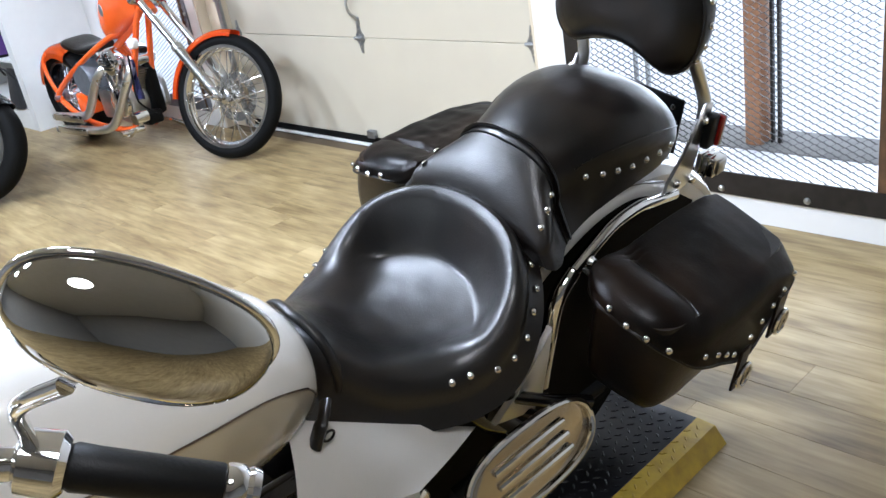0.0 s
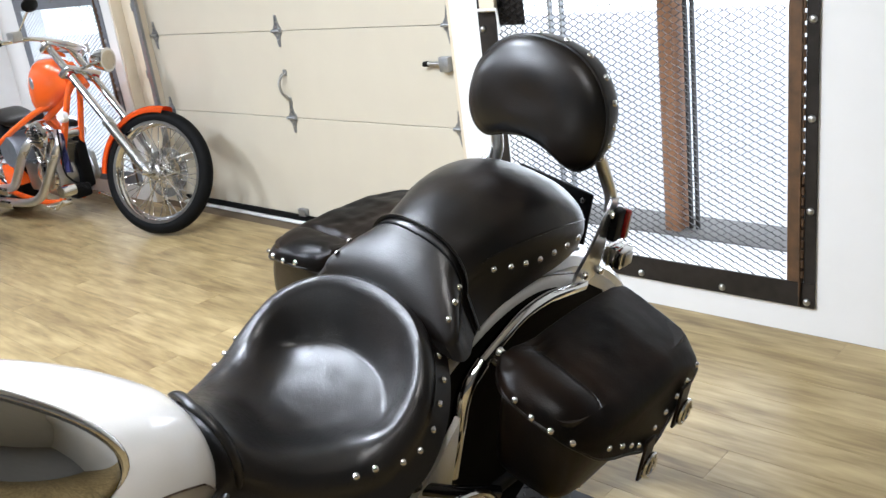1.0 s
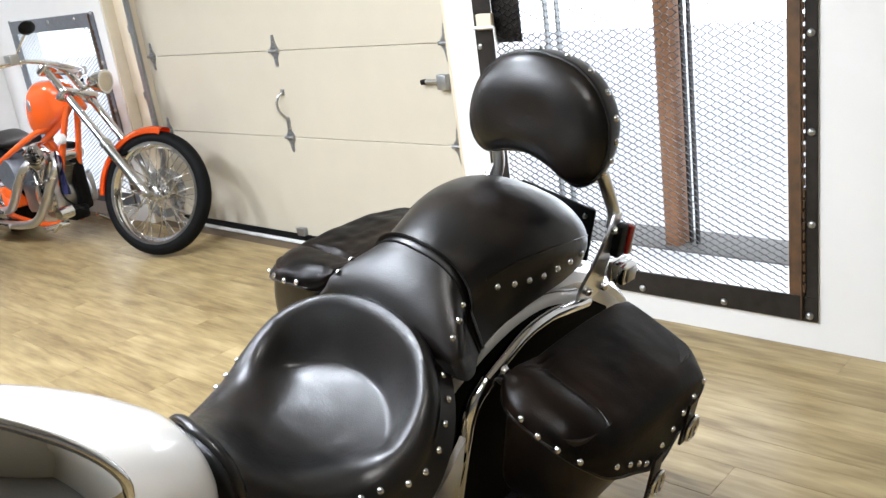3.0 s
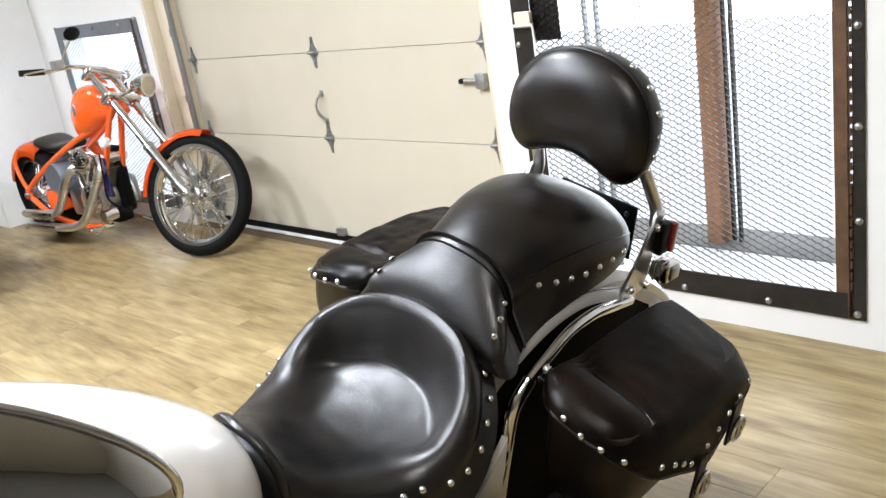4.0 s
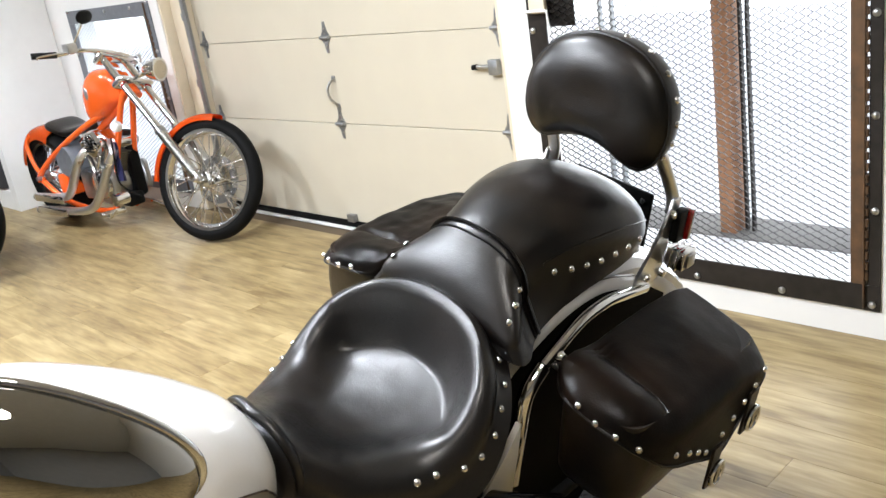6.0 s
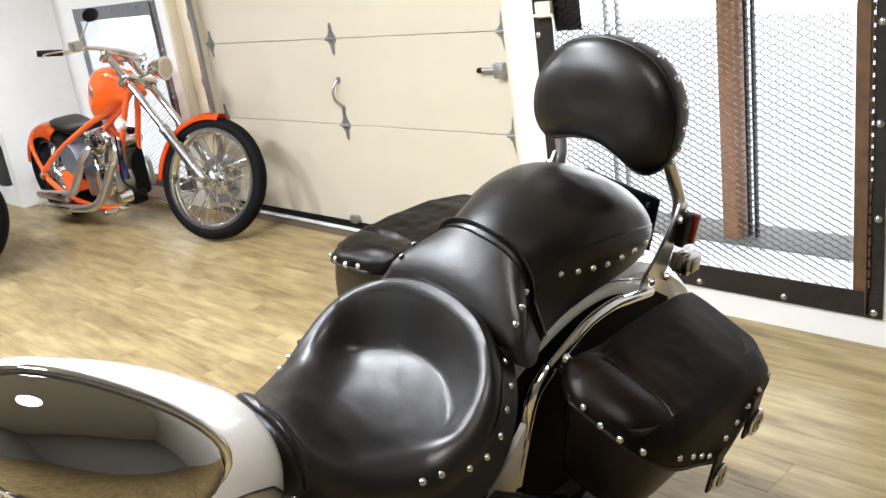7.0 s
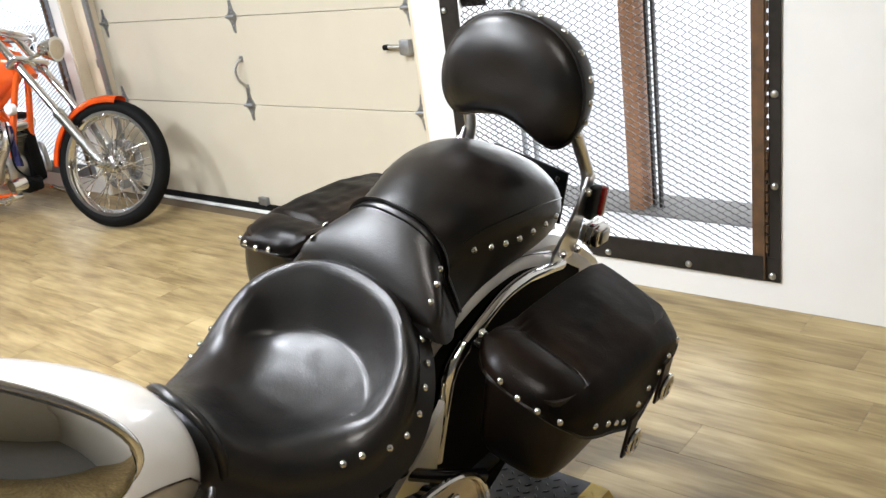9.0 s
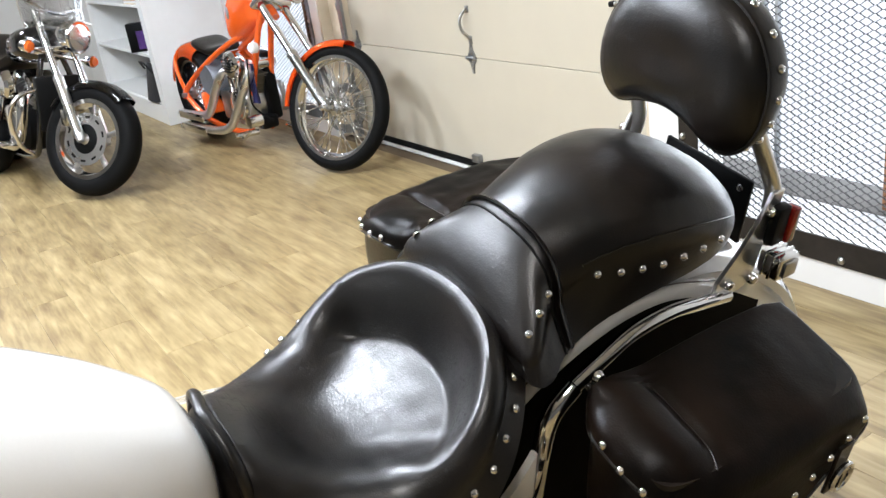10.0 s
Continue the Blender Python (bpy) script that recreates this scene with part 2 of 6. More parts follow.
# ---- mesh makers ----
def finish(bm, smooth=True):
    bmesh.ops.recalc_face_normals(bm, faces=bm.faces)
    me = bpy.data.meshes.new("mesh")
    bm.to_mesh(me)
    bm.free()
    if smooth:
        me.shade_smooth()
        me.set_sharp_from_angle(angle=radians(38))
    return me


def part(name, bm, mat, parent=None, label="", smooth=True):
    me = finish(bm, smooth) if isinstance(bm, bmesh.types.BMesh) else bm
    if mat and not me.materials:
        me.materials.append(mat)
    ob = new(name, me)
    ob.parent = parent
    return tagged(ob, label) if label else ob


def thing(name, label, category, m=None, group="", kind=""):
    ob = new(name)
    ob.empty_display_size = 0.1
    if m is not None:
        ob.matrix_world = m
    return tagged(ob, label, category, group, kind)


def box(x0, x1, y0, y1, z0, z1, bevel=0.0, seg=2, bm=None, m=None):
    bm = bm or bmesh.new()
    made = bmesh.ops.create_cube(bm, size=1.0)["verts"]
    bmesh.ops.scale(bm, vec=(x1 - x0, y1 - y0, z1 - z0), verts=made)
    bmesh.ops.translate(bm, vec=((x0 + x1) / 2, (y0 + y1) / 2, (z0 + z1) / 2), verts=made)
    if bevel:
        edges = list({e for v in made for e in v.link_edges})
        res = bmesh.ops.bevel(bm, geom=edges, offset=bevel, segments=seg, affect="EDGES", profile=0.5)
        made = list({v for f in res["faces"] for v in f.verts} | {v for v in made if v.is_valid})
    if m is not None:
        bmesh.ops.transform(bm, matrix=m, verts=made)
    return bm


def smooth_line(points, steps=8, closed=False):
    """Catmull-Rom curve through points."""
    p = [Vector(q) for q in points]
    n = len(p)
    if n < 3:
        return p
    out = []
    for i in range(n if closed else n - 1):
        if closed:
            a, b, c, d = p[i - 1], p[i], p[(i + 1) % n], p[(i + 2) % n]
        else:
            a, b, c, d = p[max(i - 1, 0)], p[i], p[i + 1], p[min(i + 2, n - 1)]
        for k in range(steps):
            t = k / steps
            out.append(0.5 * (2 * b + (c - a) * t + (2 * a - 5 * b + 4 * c - d) * t * t + (3 * b - a - 3 * c + d) * t ** 3))
    if not closed:
        out.append(p[-1])
    return out


def tube(points, radius, sides=10, closed=False, bm=None, flat=1.0):
    """A round bar along points; radius may be a list. flat squashes it in its second direction."""
    bm = bm or bmesh.new()
    p = [Vector(q) for q in points]
    n = len(p)
    radii = radius if isinstance(radius, (list, tuple)) else [radius] * n
    rings, up = [], None
    for i in range(n):
        a, b = (p[i - 1], p[(i + 1) % n]) if closed else (p[max(i - 1, 0)], p[min(i + 1, n - 1)])
        d = (b - a).normalized()
        if up is None:
            up = d.orthogonal().normalized()
        up = (up - d * up.dot(d)).normalized()
        side = d.cross(up)
        rings.append([bm.verts.new(p[i] + radii[i] * (math.cos(k * 2 * math.pi / sides) * up + flat * math.sin(k * 2 * math.pi / sides) * side)) for k in range(sides)])
    for i in range(n if closed else n - 1):
        a, b = rings[i], rings[(i + 1) % n]
        for k in range(sides):
            bm.faces.new((a[k], a[(k + 1) % sides], b[(k + 1) % sides], b[k]))
    if not closed:
        bm.faces.new(rings[0])
        bm.faces.new(rings[-1])
    return bm


def lathe(profile, m=None, sides=24, bm=None, full=False):
    """Turns (radius, height) pairs round the z axis; m places it. full: the profile is a closed ring."""
    bm = bm or bmesh.new()
    rings = []
    for r, z in profile:
        if r < 1e-6:
            rings.append([bm.verts.new((0, 0, z))])
        else:
            rings.append([bm.verts.new((r * math.cos(k * 2 * math.pi / sides), r * math.sin(k * 2 * math.pi / sides), z)) for k in range(sides)])
    pairs = list(zip(rings, rings[1:])) + ([(rings[-1], rings[0])] if full else [])
    for a, b in pairs:
        for k in range(sides):
            q = [a[k % len(a)], a[(k + 1) % len(a)], b[(k + 1) % len(b)], b[k % len(b)]]
            q = list(dict.fromkeys(q))
            if len(q) > 2:
                bm.faces.new(q)
    if not full:
        for ring in (rings[0], rings[-1]):
            if len(ring) > 2:
                bm.faces.new(ring)
    if m is not None:
        bmesh.ops.transform(bm, matrix=m, verts=[v for ring in rings for v in ring])
    return bm


def sheet(rows, closed_u=False, caps=False, bm=None):
    """A skin over rows of points."""
    bm = bm or bmesh.new()
    v = [[bm.verts.new(p) for p in row] for row in rows]
    for a, b in zip(v, v[1:]):
        n = len(a)
        for k in range(n if closed_u else n - 1):
            bm.faces.new((a[k], a[(k + 1) % n], b[(k + 1) % n], b[k]))
    if caps:
        bm.faces.new(v[0])
        bm.faces.new(v[-1])
    return bm


def slab(outline, depth, axis="y", bevel=0.0, seg=2, bm=None):
    """A plate cut to outline (pairs across the axis) and depth thick along it, from 0."""
    bm = bm or bmesh.new()
    put = {"x": lambda a, b, d: (d, a, b), "y": lambda a, b, d: (a, d, b), "z": lambda a, b, d: (a, b, d)}[axis]
    f0 = [bm.verts.new(put(a, b, 0)) for a, b in outline]
    f1 = [bm.verts.new(put(a, b, depth)) for a, b in outline]
    n = len(f0)
    faces = [bm.faces.new(f0), bm.faces.new(f1)]
    for k in range(n):
        bm.faces.new((f0[k], f0[(k + 1) % n], f1[(k + 1) % n], f1[k]))
    if bevel:
        edges = list({e for f in faces for e in f.edges})
        bmesh.ops.bevel(bm, geom=edges, offset=bevel, segments=seg, affect="EDGES", profile=0.5)
    return bm


def along(a, b):
    """The pose that puts the z axis on the line from a towards b."""
    a, b = Vector(a), Vector(b)
    return Matrix.Translation(a) @ (b - a).to_track_quat("Z", "Y").to_matrix().to_4x4()


def rod(a, b, r0, r1=None, sides=12, bm=None):
    length = (Vector(b) - Vector(a)).length
    return lathe([(r0, 0), (r1 or r0, length)], along(a, b), sides, bm)


def spl(xs, ys, x):
    """Smooth value at x of a curve through (xs, ys)."""
    n = len(xs)
    if x <= xs[0]:
        return ys[0]
    if x >= xs[-1]:
        return ys[-1]
    i = max(k for k in range(n - 1) if xs[k] <= x)
    h = xs[i + 1] - xs[i]
    t = (x - xs[i]) / h

    def slope(k):
        if k == 0:
            return (ys[1] - ys[0]) / (xs[1] - xs[0])
        if k == n - 1:
            return (ys[-1] - ys[-2]) / (xs[-1] - xs[-2])
        return (ys[k + 1] - ys[k - 1]) / (xs[k + 1] - xs[k - 1])

    a, b = slope(i) * h, slope(i + 1) * h
    return (2 * t ** 3 - 3 * t * t + 1) * ys[i] + (t ** 3 - 2 * t * t + t) * a + (3 * t * t - 2 * t ** 3) * ys[i + 1] + (t ** 3 - t * t) * b


# ---- the room ----
WALL_Y = -0.11  # front of the wall; the overhead door's face is y = 0
X0, X1, Y0 = -6.5, 7.2, -6.8
GATE_L, GATE_R = (-3.04, -1.78), (1.50, 2.70)
DOOR_L, DOOR_R, DOOR_TOP = -1.46, 1.290, 2.25
WIN_LOW, WIN_TOP = 0.14, 1.30
T = 0.16


def wall_piece(name, x0, x1, y0, y1, z0, z1, mat=WALL, label="white painted plain wall"):
    return tagged(part(name, box(x0, x1, y0, y1, z0, z1), mat, smooth=False), label, "wall", kind="structure")


wn_holes = [(-2.76, -1.59, WIN_LOW, WIN_TOP), (DOOR_L, DOOR_R, 0.0, DOOR_TOP), (1.50, 2.728, WIN_LOW, WIN_TOP)]
bm = bmesh.new()
edge = X0
for hx0, hx1, hz0, hz1 in wn_holes:
    box(edge, hx0, WALL_Y, WALL_Y + T, 0, CEILING, bm=bm)
    if hz0 > 0:
        box(hx0, hx1, WALL_Y, WALL_Y + T, 0, hz0, bm=bm)
    box(hx0, hx1, WALL_Y, WALL_Y + T, hz1, CEILING, bm=bm)
    edge = hx1
box(edge, X1, WALL_Y, WALL_Y + T, 0, CEILING, bm=bm)
tagged(part("wall_north", bm, WALL, smooth=False), "white painted wall with an overhead door and two barred openings", "wall", kind="structure")
wall_piece("wall_south", X0, X1, Y0 - 0.15, Y0, 0, CEILING, DULL_WALL, "dull grey painted plain wall")
wall_piece("wall_west", X0 - 0.15, X0, Y0, WALL_Y, 0, CEILING)
wall_piece("wall_east", X1, X1 + 0.15, Y0, WALL_Y, 0, CEILING, DULL_WALL, "dull grey painted plain wall")
tagged(part("ceiling", box(X0, X1, Y0, WALL_Y, CEILING, CEILING + 0.12), CEIL, smooth=False), "white painted flat ceiling", "ceiling", kind="structure")
# beige return of the door recess and its frame
jamb = thing("door_frame", "beige painted timber frame in the door recess", "door frame", kind="structure")
part("jamb", box(DOOR_L + 0.001, DOOR_L + 0.02, WALL_Y + 0.003, -0.0355, 0, DOOR_TOP, 0.003), BEIGE, jamb)
part("jamb", box(DOOR_L + 0.001, -1.256, -0.035, 0.03, 0, DOOR_TOP, 0.003), BEIGE, jamb)
part("jamb", box(DOOR_R - 0.02, DOOR_R - 0.001, WALL_Y + 0.003, 0.03, 0, DOOR_TOP, 0.003), BEIGE, jamb)

# overhead door: sections with joints, hinges, pull handle, slide latch, rubber seal
door = thing("overhead_door", "cream sectional overhead garage door, closed", "garage door", kind="structure")
LEVELS = [0.047, 0.597, 1.046, 1.50, 1.955, 2.30]
for z0, z1 in zip(LEVELS, LEVELS[1:]):
    part("door_panel", box(-1.255, DOOR_R + 0.05, 0.0, 0.045, z0 + 0.0012, z1 - 0.0012, 0.0022, 1), DOOR, door)
part("rubber_seal", box(-1.255, DOOR_R + 0.05, -0.012, 0.04, 0.014, 0.046, 0.006), RUBBER, door, "black rubber bottom seal")
part("threshold", box(-1.255, DOOR_R - 0.022, -0.03, 0.06, 0.0, 0.013, 0.004), SHELF_WHITE, door, "pale threshold strip")


def hinge_leaf():
    bm = bmesh.new()
    pts = [(-0.016, 0.012), (-0.016, -0.012), (-0.008, -0.03), (-0.004, -0.075), (0.004, -0.075), (0.008, -0.03), (0.016, -0.012), (0.016, 0.012), (0.008, 0.03), (0.004, 0.075), (-0.004, 0.075), (-0.008, 0.03)]
    pts = [(a * 2.0, b * 1.06) for a, b in pts]
    slab(pts, -0.004, "y", bm=bm)
    return bm


HINGE_ME = finish(hinge_leaf(), False)
HINGE_ME.materials.append(GALV)
PIN_ME = finish(rod((-0.034, -0.012, 0), (0.034, -0.012, 0), 0.009, sides=10))
PIN_ME.materials.append(GALV)
SCREW_ME = finish(lathe([(0.0055, 0), (0.005, 0.003), (0, 0.004)], pose(0, -0.004, 0, 90, 0, 0), 8))
SCREW_ME.materials.append(STEEL)
for hx, hz in [(0.0, 1.046), (0.0, 0.597), (1.180, 1.046), (1.180, 0.597), (-1.19, 1.046), (-1.19, 0.597), (0.0, 1.50), (1.180, 1.50), (-1.19, 1.50)]:
    h = part("hinge", HINGE_ME, None, door, "galvanised pointed hinge plate")
    h.location = (hx, -0.0005, hz)
    part("pin", PIN_ME, None, h)
    for s in (-0.045, -0.02, 0.02, 0.045):
        sc = part("screw", SCREW_ME, None, h)
        sc.location = (0, 0, s)
pull = part("pull_handle", tube(smooth_line([(0.0, -0.006, 0.832), (-0.008, -0.028, 0.815), (-0.014, -0.042, 0.78), (-0.008, -0.038, 0.735), (0.004, -0.022, 0.71), (0.006, -0.006, 0.69)], 5), 0.0075, 10), STEEL, door, "curved steel pull handle")
part("plate", box(-0.014, 0.014, -0.006, -0.0005, 0.818, 0.85, 0.003), GALV, pull)
part("plate", box(-0.010, 0.018, -0.006, -0.0005, 0.665, 0.705, 0.003), GALV, pull)
latch = part("slide_latch", box(1.118, 1.172, -0.03, -0.0005, 0.850, 0.915, 0.004), GALV, door, "slide latch with a plain steel bolt")
part("bolt_rod", rod((1.045, -0.018, 0.885), (1.125, -0.018, 0.885), 0.010, sides=12), STEEL, latch)
part("knob", lathe([(0.008, 0), (0.012, 0.004), (0.012, 0.03), (0, 0.033)], along((1.05, -0.018, 0.885), (1.015, -0.018, 0.882)), 12), MATT_BLACK, latch)
part("stop_bracket", box(-0.075, -0.015, -0.03, -0.0005, 0.050, 0.092, 0.003), GALV, door)
track = thing("door_track", "galvanised vertical roller track beside the overhead door", "track", kind="structure")
part("rail", box(-1.254, -1.249, -0.075, -0.036, 0.03, DOOR_TOP, 0.001), GALV, track)
part("rail", box(-1.2485, -1.212, -0.075, -0.070, 0.03, DOOR_TOP, 0.001), GALV, track)
for z in (0.35, 0.8, 1.2, 1.7):
    part("bracket", box(-1.30, -1.2545, -0.060, -0.0355, z, z + 0.045, 0.002), GALV, track)

# outside, seen through the openings
tagged(part("ground", box(-40, 40, 0.06, 60, -0.25, -0.05), SNOW, smooth=False), "pale bright ground outside", "ground", kind="structure")
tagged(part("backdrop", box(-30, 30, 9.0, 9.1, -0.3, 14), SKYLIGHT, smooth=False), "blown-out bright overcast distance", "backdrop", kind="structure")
tagged(part("sill", box(1.2, 3.2, 0.052, 0.36, -0.05, 0.090, 0.005), SNOW), "white outer sill below the barred opening", "sill", kind="structure")
tagged(part("ledge", box(1.0, 3.4, 0.362, 0.62, -0.05, 0.095, 0.01), CONCRETE), "grey concrete ledge outside the barred opening", "ledge", kind="structure")


def expanded_mesh(w, h):
    """Expanded steel: zigzag ribbons that meet at their points."""
    step, s, verts, faces = 0.025, 0.01175, [], []
    cols, rows = int(w / step), int(h / s)
    for k in range(rows):
        base = len(verts)
        n = 0
        for i in range(cols + 1):
            z = (k + 0.5) * s + (0.5 if (i + k) % 2 else -0.5) * s
            for dx in (-0.0035, 0.0035):
                x = min(max(i * step + dx, 0), w)
                for dy, dz in ((-0.0044, 0.0010), (-0.0044, 0.0001), (0.0044, -0.0009), (0.0044, 0.0)):
                    verts.append((x, dy, z + dz))
                n += 1
        for j in range(n - 1):
            a, b = base + 4 * j, base + 4 * j + 4
            for e in range(4):
                faces.append((a + e, a + (e + 1) % 4, b + (e + 1) % 4, b + e))
    me = bpy.data.meshes.new("mesh")
    me.from_pydata(verts, [], faces)
    me.materials.append(MESH_IRON)
    return me


MESH_ME = expanded_mesh(1.15, 1.16)
BOLT_ME = finish(lathe([(0.0125, 0), (0.0125, 0.003), (0.010, 0.007), (0.0045, 0.0095), (0, 0.010)], pose(0, 0, 0, 90, 0, 0), 14))
BOLT_ME.materials.append(STEEL)


KNUCKLE_ME = finish(rod((0, 0, 0), (0, 0, 0.024), 0.0055, sides=10))
KNUCKLE_ME.materials.append(RUST)


def gate(x0, x1, name, iron=IRON, mesh=MESH_IRON):
    g = thing(name, "iron framed expanded-mesh guard bolted over a bright opening", "window guard", pose(x0, WALL_Y - 0.002, 0), kind="structure")
    w, z0, z1, f = x1 - x0, 0.10, 1.345, 0.088
    gap = w - f * 0.47
    for a, b, c, d in ((0, w, z0, z0 + f), (0, w, z1 - f, z1), (0, f, z0 + f, z1 - f), (w - f, gap - 0.0035, z0 + f, z1 - f), (gap + 0.0035, w, z0 + f, z1 - f), (gap - 0.0030, gap + 0.0030, z0 + f, z0 + 0.46)):
        part("frame_bar", box(a + (0.0006 if c == z0 + f else 0), b, -0.008, 0, c, d, 0.0015, 1), RUST if a == w - f and iron is IRON else iron, g)
    part("lip", box(w - f - 0.006, w - f, -0.004, 0.03, z0 + f, z1 - f, 0.001, 1), RUST, g)
    part("lip", box(w - f * 0.58, w - f * 0.52, -0.020, -0.0085, z0 + 0.01, z1 - 0.01, 0.001, 1), RUST, g, "rust-stained upright flange")
    for k in range(29):
        part("hinge_knuckle", KNUCKLE_ME, None, g).location = (gap, -0.011, z0 + f + 0.02 + 0.036 * k)
    me2 = MESH_ME if mesh is MESH_IRON else MESH_ME.copy()
    me2.materials[0] = mesh
    m = part("expanded_mesh", me2, None, g, "expanded steel diamond mesh")
    m.location = (w / 2 - 0.575, 0.012, z0 + f - 0.02)
    tagged(m, kind="stuff")
    spots = [(w * k + 0.02, z0 + 0.022) for k in (0.0, 0.25, 0.495, 0.74)] + [(w - 0.025, z0 + 0.022)]
    spots += [(w - 0.018, z0 + 0.34 + 0.3 * k) for k in range(4)] + [(0.022, z0 + 0.34 + 0.3 * k) for k in range(4)] + [(w * k, z1 - 0.03) for k in (0.2, 0.5, 0.8)]
    for bx, bz in spots:
        b = part("bolt", BOLT_ME, None, g)
        b.location = (bx, -0.008, bz)
    return g


gate(-2.79, -1.56, "window_1", BLUE_IRON, PALE_MESH)
g2 = gate(1.443, 2.757, "window_2")
# lock on the guard
lock = part("lock_plate", box(0.072, 0.205, 0.020, 0.026, 1.048, 1.255, 0.002), IRON, g2, "dark lock backing plate")
part("latch_body", box(0.030, 0.105, -0.03, -0.0085, 1.105, 1.165, 0.004), BEIGE, g2, "worn cream latch")
part("latch_rod", tube([(0.015, -0.035, 1.115), (0.120, -0.035, 1.115), (0.124, -0.035, 1.035)], 0.006, 8), SHELF_WHITE, g2)
# outside cage: timber post with steel angle, second mesh edge
post = thing("timber_post", "brown timber post standing outside on the ledge", "post", pose(1.962, 0.44, 0.095))
part("post", box(-0.034, 0.034, -0.045, 0.045, 0, 2.2, 0.004), TIMBER, post)
for dx in (0.155, 0.185):
    sp = thing("steel_upright", "slim dark steel upright outside the barred opening", "post", pose(1.862 + dx, 0.46, 0.095))
    part("upright", box(-0.0055, 0.0055, -0.012, 0.012, 0, 2.2, 0.002), IRON, sp)
for px in (1.338, 1.400):
    sp = thing("steel_upright", "slim grey steel upright outside the barred opening", "post", pose(px, 0.5, 0.095))
    part("upright", box(-0.007, 0.007, -0.012, 0.012, 0, 2.2, 0.002), GALV, sp)

# slatted fence outside the other opening
fence = thing("fence", "pale blue slatted fence seen through the barred opening", "fence", pose(-2.2, 1.5, -0.05))
for px in (-1.3, -0.35, 0.6, 1.5):
    part("post", box(px - 0.03, px + 0.03, 0.0, 0.05, 0, 1.6, 0.003, 1), GALV, fence)
for k in range(17):
    part("slat", box(-1.6, 1.8, -0.018, -0.001, 0.10 + 0.088 * k, 0.135 + 0.088 * k, 0.003, 1), PALE_BLUE, fence)

# built-in shelf block that stands out from the wall
SX = -3.13
SH_Y = -0.715
blk = thing("shelf_unit", "white painted built-in shelf unit with open bays", "shelf", kind="structure")
part("side_panel", box(SX - 0.03, SX, SH_Y, WALL_Y - 0.002, 0, CEILING, 0.002, 1), SHELF_WHITE, blk)
part("stile", box(-3.23, SX - 0.031, SH_Y, SH_Y + 0.03, 0, CEILING, 0.003, 1), SHELF_WHITE, blk)
part("panel", box(-6.4, -4.90, SH_Y, SH_Y + 0.03, 0, CEILING, 0.003, 1), SHELF_WHITE, blk)
part("plinth", box(-4.899, -3.231, SH_Y + 0.001, SH_Y + 0.03, 0, 0.15, 0.003, 1), SHELF_WHITE, blk)
part("header", box(-4.899, -3.231, SH_Y + 0.001, SH_Y + 0.03, 1.62, CEILING, 0.003, 1), SHELF_WHITE, blk)
part("divider", box(-3.228, -3.21, SH_Y + 0.031, WALL_Y - 0.03, 0, 1.6), SHELF_WHITE, blk)
part("divider", box(-4.93, -4.90, SH_Y + 0.031, WALL_Y - 0.03, 0, 1.6), SHELF_WHITE, blk)
part("back", box(-6.4, -3.2, WALL_Y - 0.03, WALL_Y - 0.003, 0, 1.6), SHELF_WHITE, blk)
for z in (0.16, 0.53, 0.90, 1.27):
    part("shelf", box(-4.899, -3.23, SH_Y + 0.012, WALL_Y - 0.031, z - 0.022, z, 0.002, 1), SHELF_WHITE, blk)

# ceiling lamps
for sx, sy, watt in SPOTS:
    cl = thing("ceiling_lamp", "round white ceiling lamp with a glowing diffuser, switched on", "ceiling lamp", pose(sx, sy, CEILING), "ceiling lamps")
    part("housing", lathe([(0, 0), (LAMP_R + 0.03, 0), (LAMP_R + 0.03, -0.040), (LAMP_R + 0.015, -0.055), (LAMP_R + 0.005, -0.055), (0, -0.045)], None, 36), SHELF_WHITE, cl)
    part("diffuser", lathe([(0, -0.056), (LAMP_R + 0.004, -0.056), (LAMP_R, -0.066), (LAMP_R * 0.8, -0.076), (0, -0.082)], None, 36), LAMP_GLOW, cl)


# ---- the white motorcycle in front, leaning on its stand ----
# its own axes: x to its left side, y to its rear, z up in its middle plane
bike = thing("motorcycle", "pearl white cruiser motorcycle with studded black seat, leaning on its stand", "motorcycle", pose(2.445, -1.7, 0.0, 0, 16.5, 0))

STUD_ME = finish(lathe([(0.0066, -0.001), (0.0066, 0.0008), (0.0052, 0.0030), (0.0026, 0.0044), (0, 0.0048)], None, 14))
STUD_ME.materials.append(CHROME)


def stud(parent, place, normal, size=1.0):
    s = part("stud", STUD_ME, None, parent)
    s.matrix_local = along(place, Vector(place) + Vector(normal)) @ Matrix.Scale(size, 4)
    return s


def ease(t):
    t = min(1.0, max(0.0, t))
    return t * t * (3 - 2 * t)


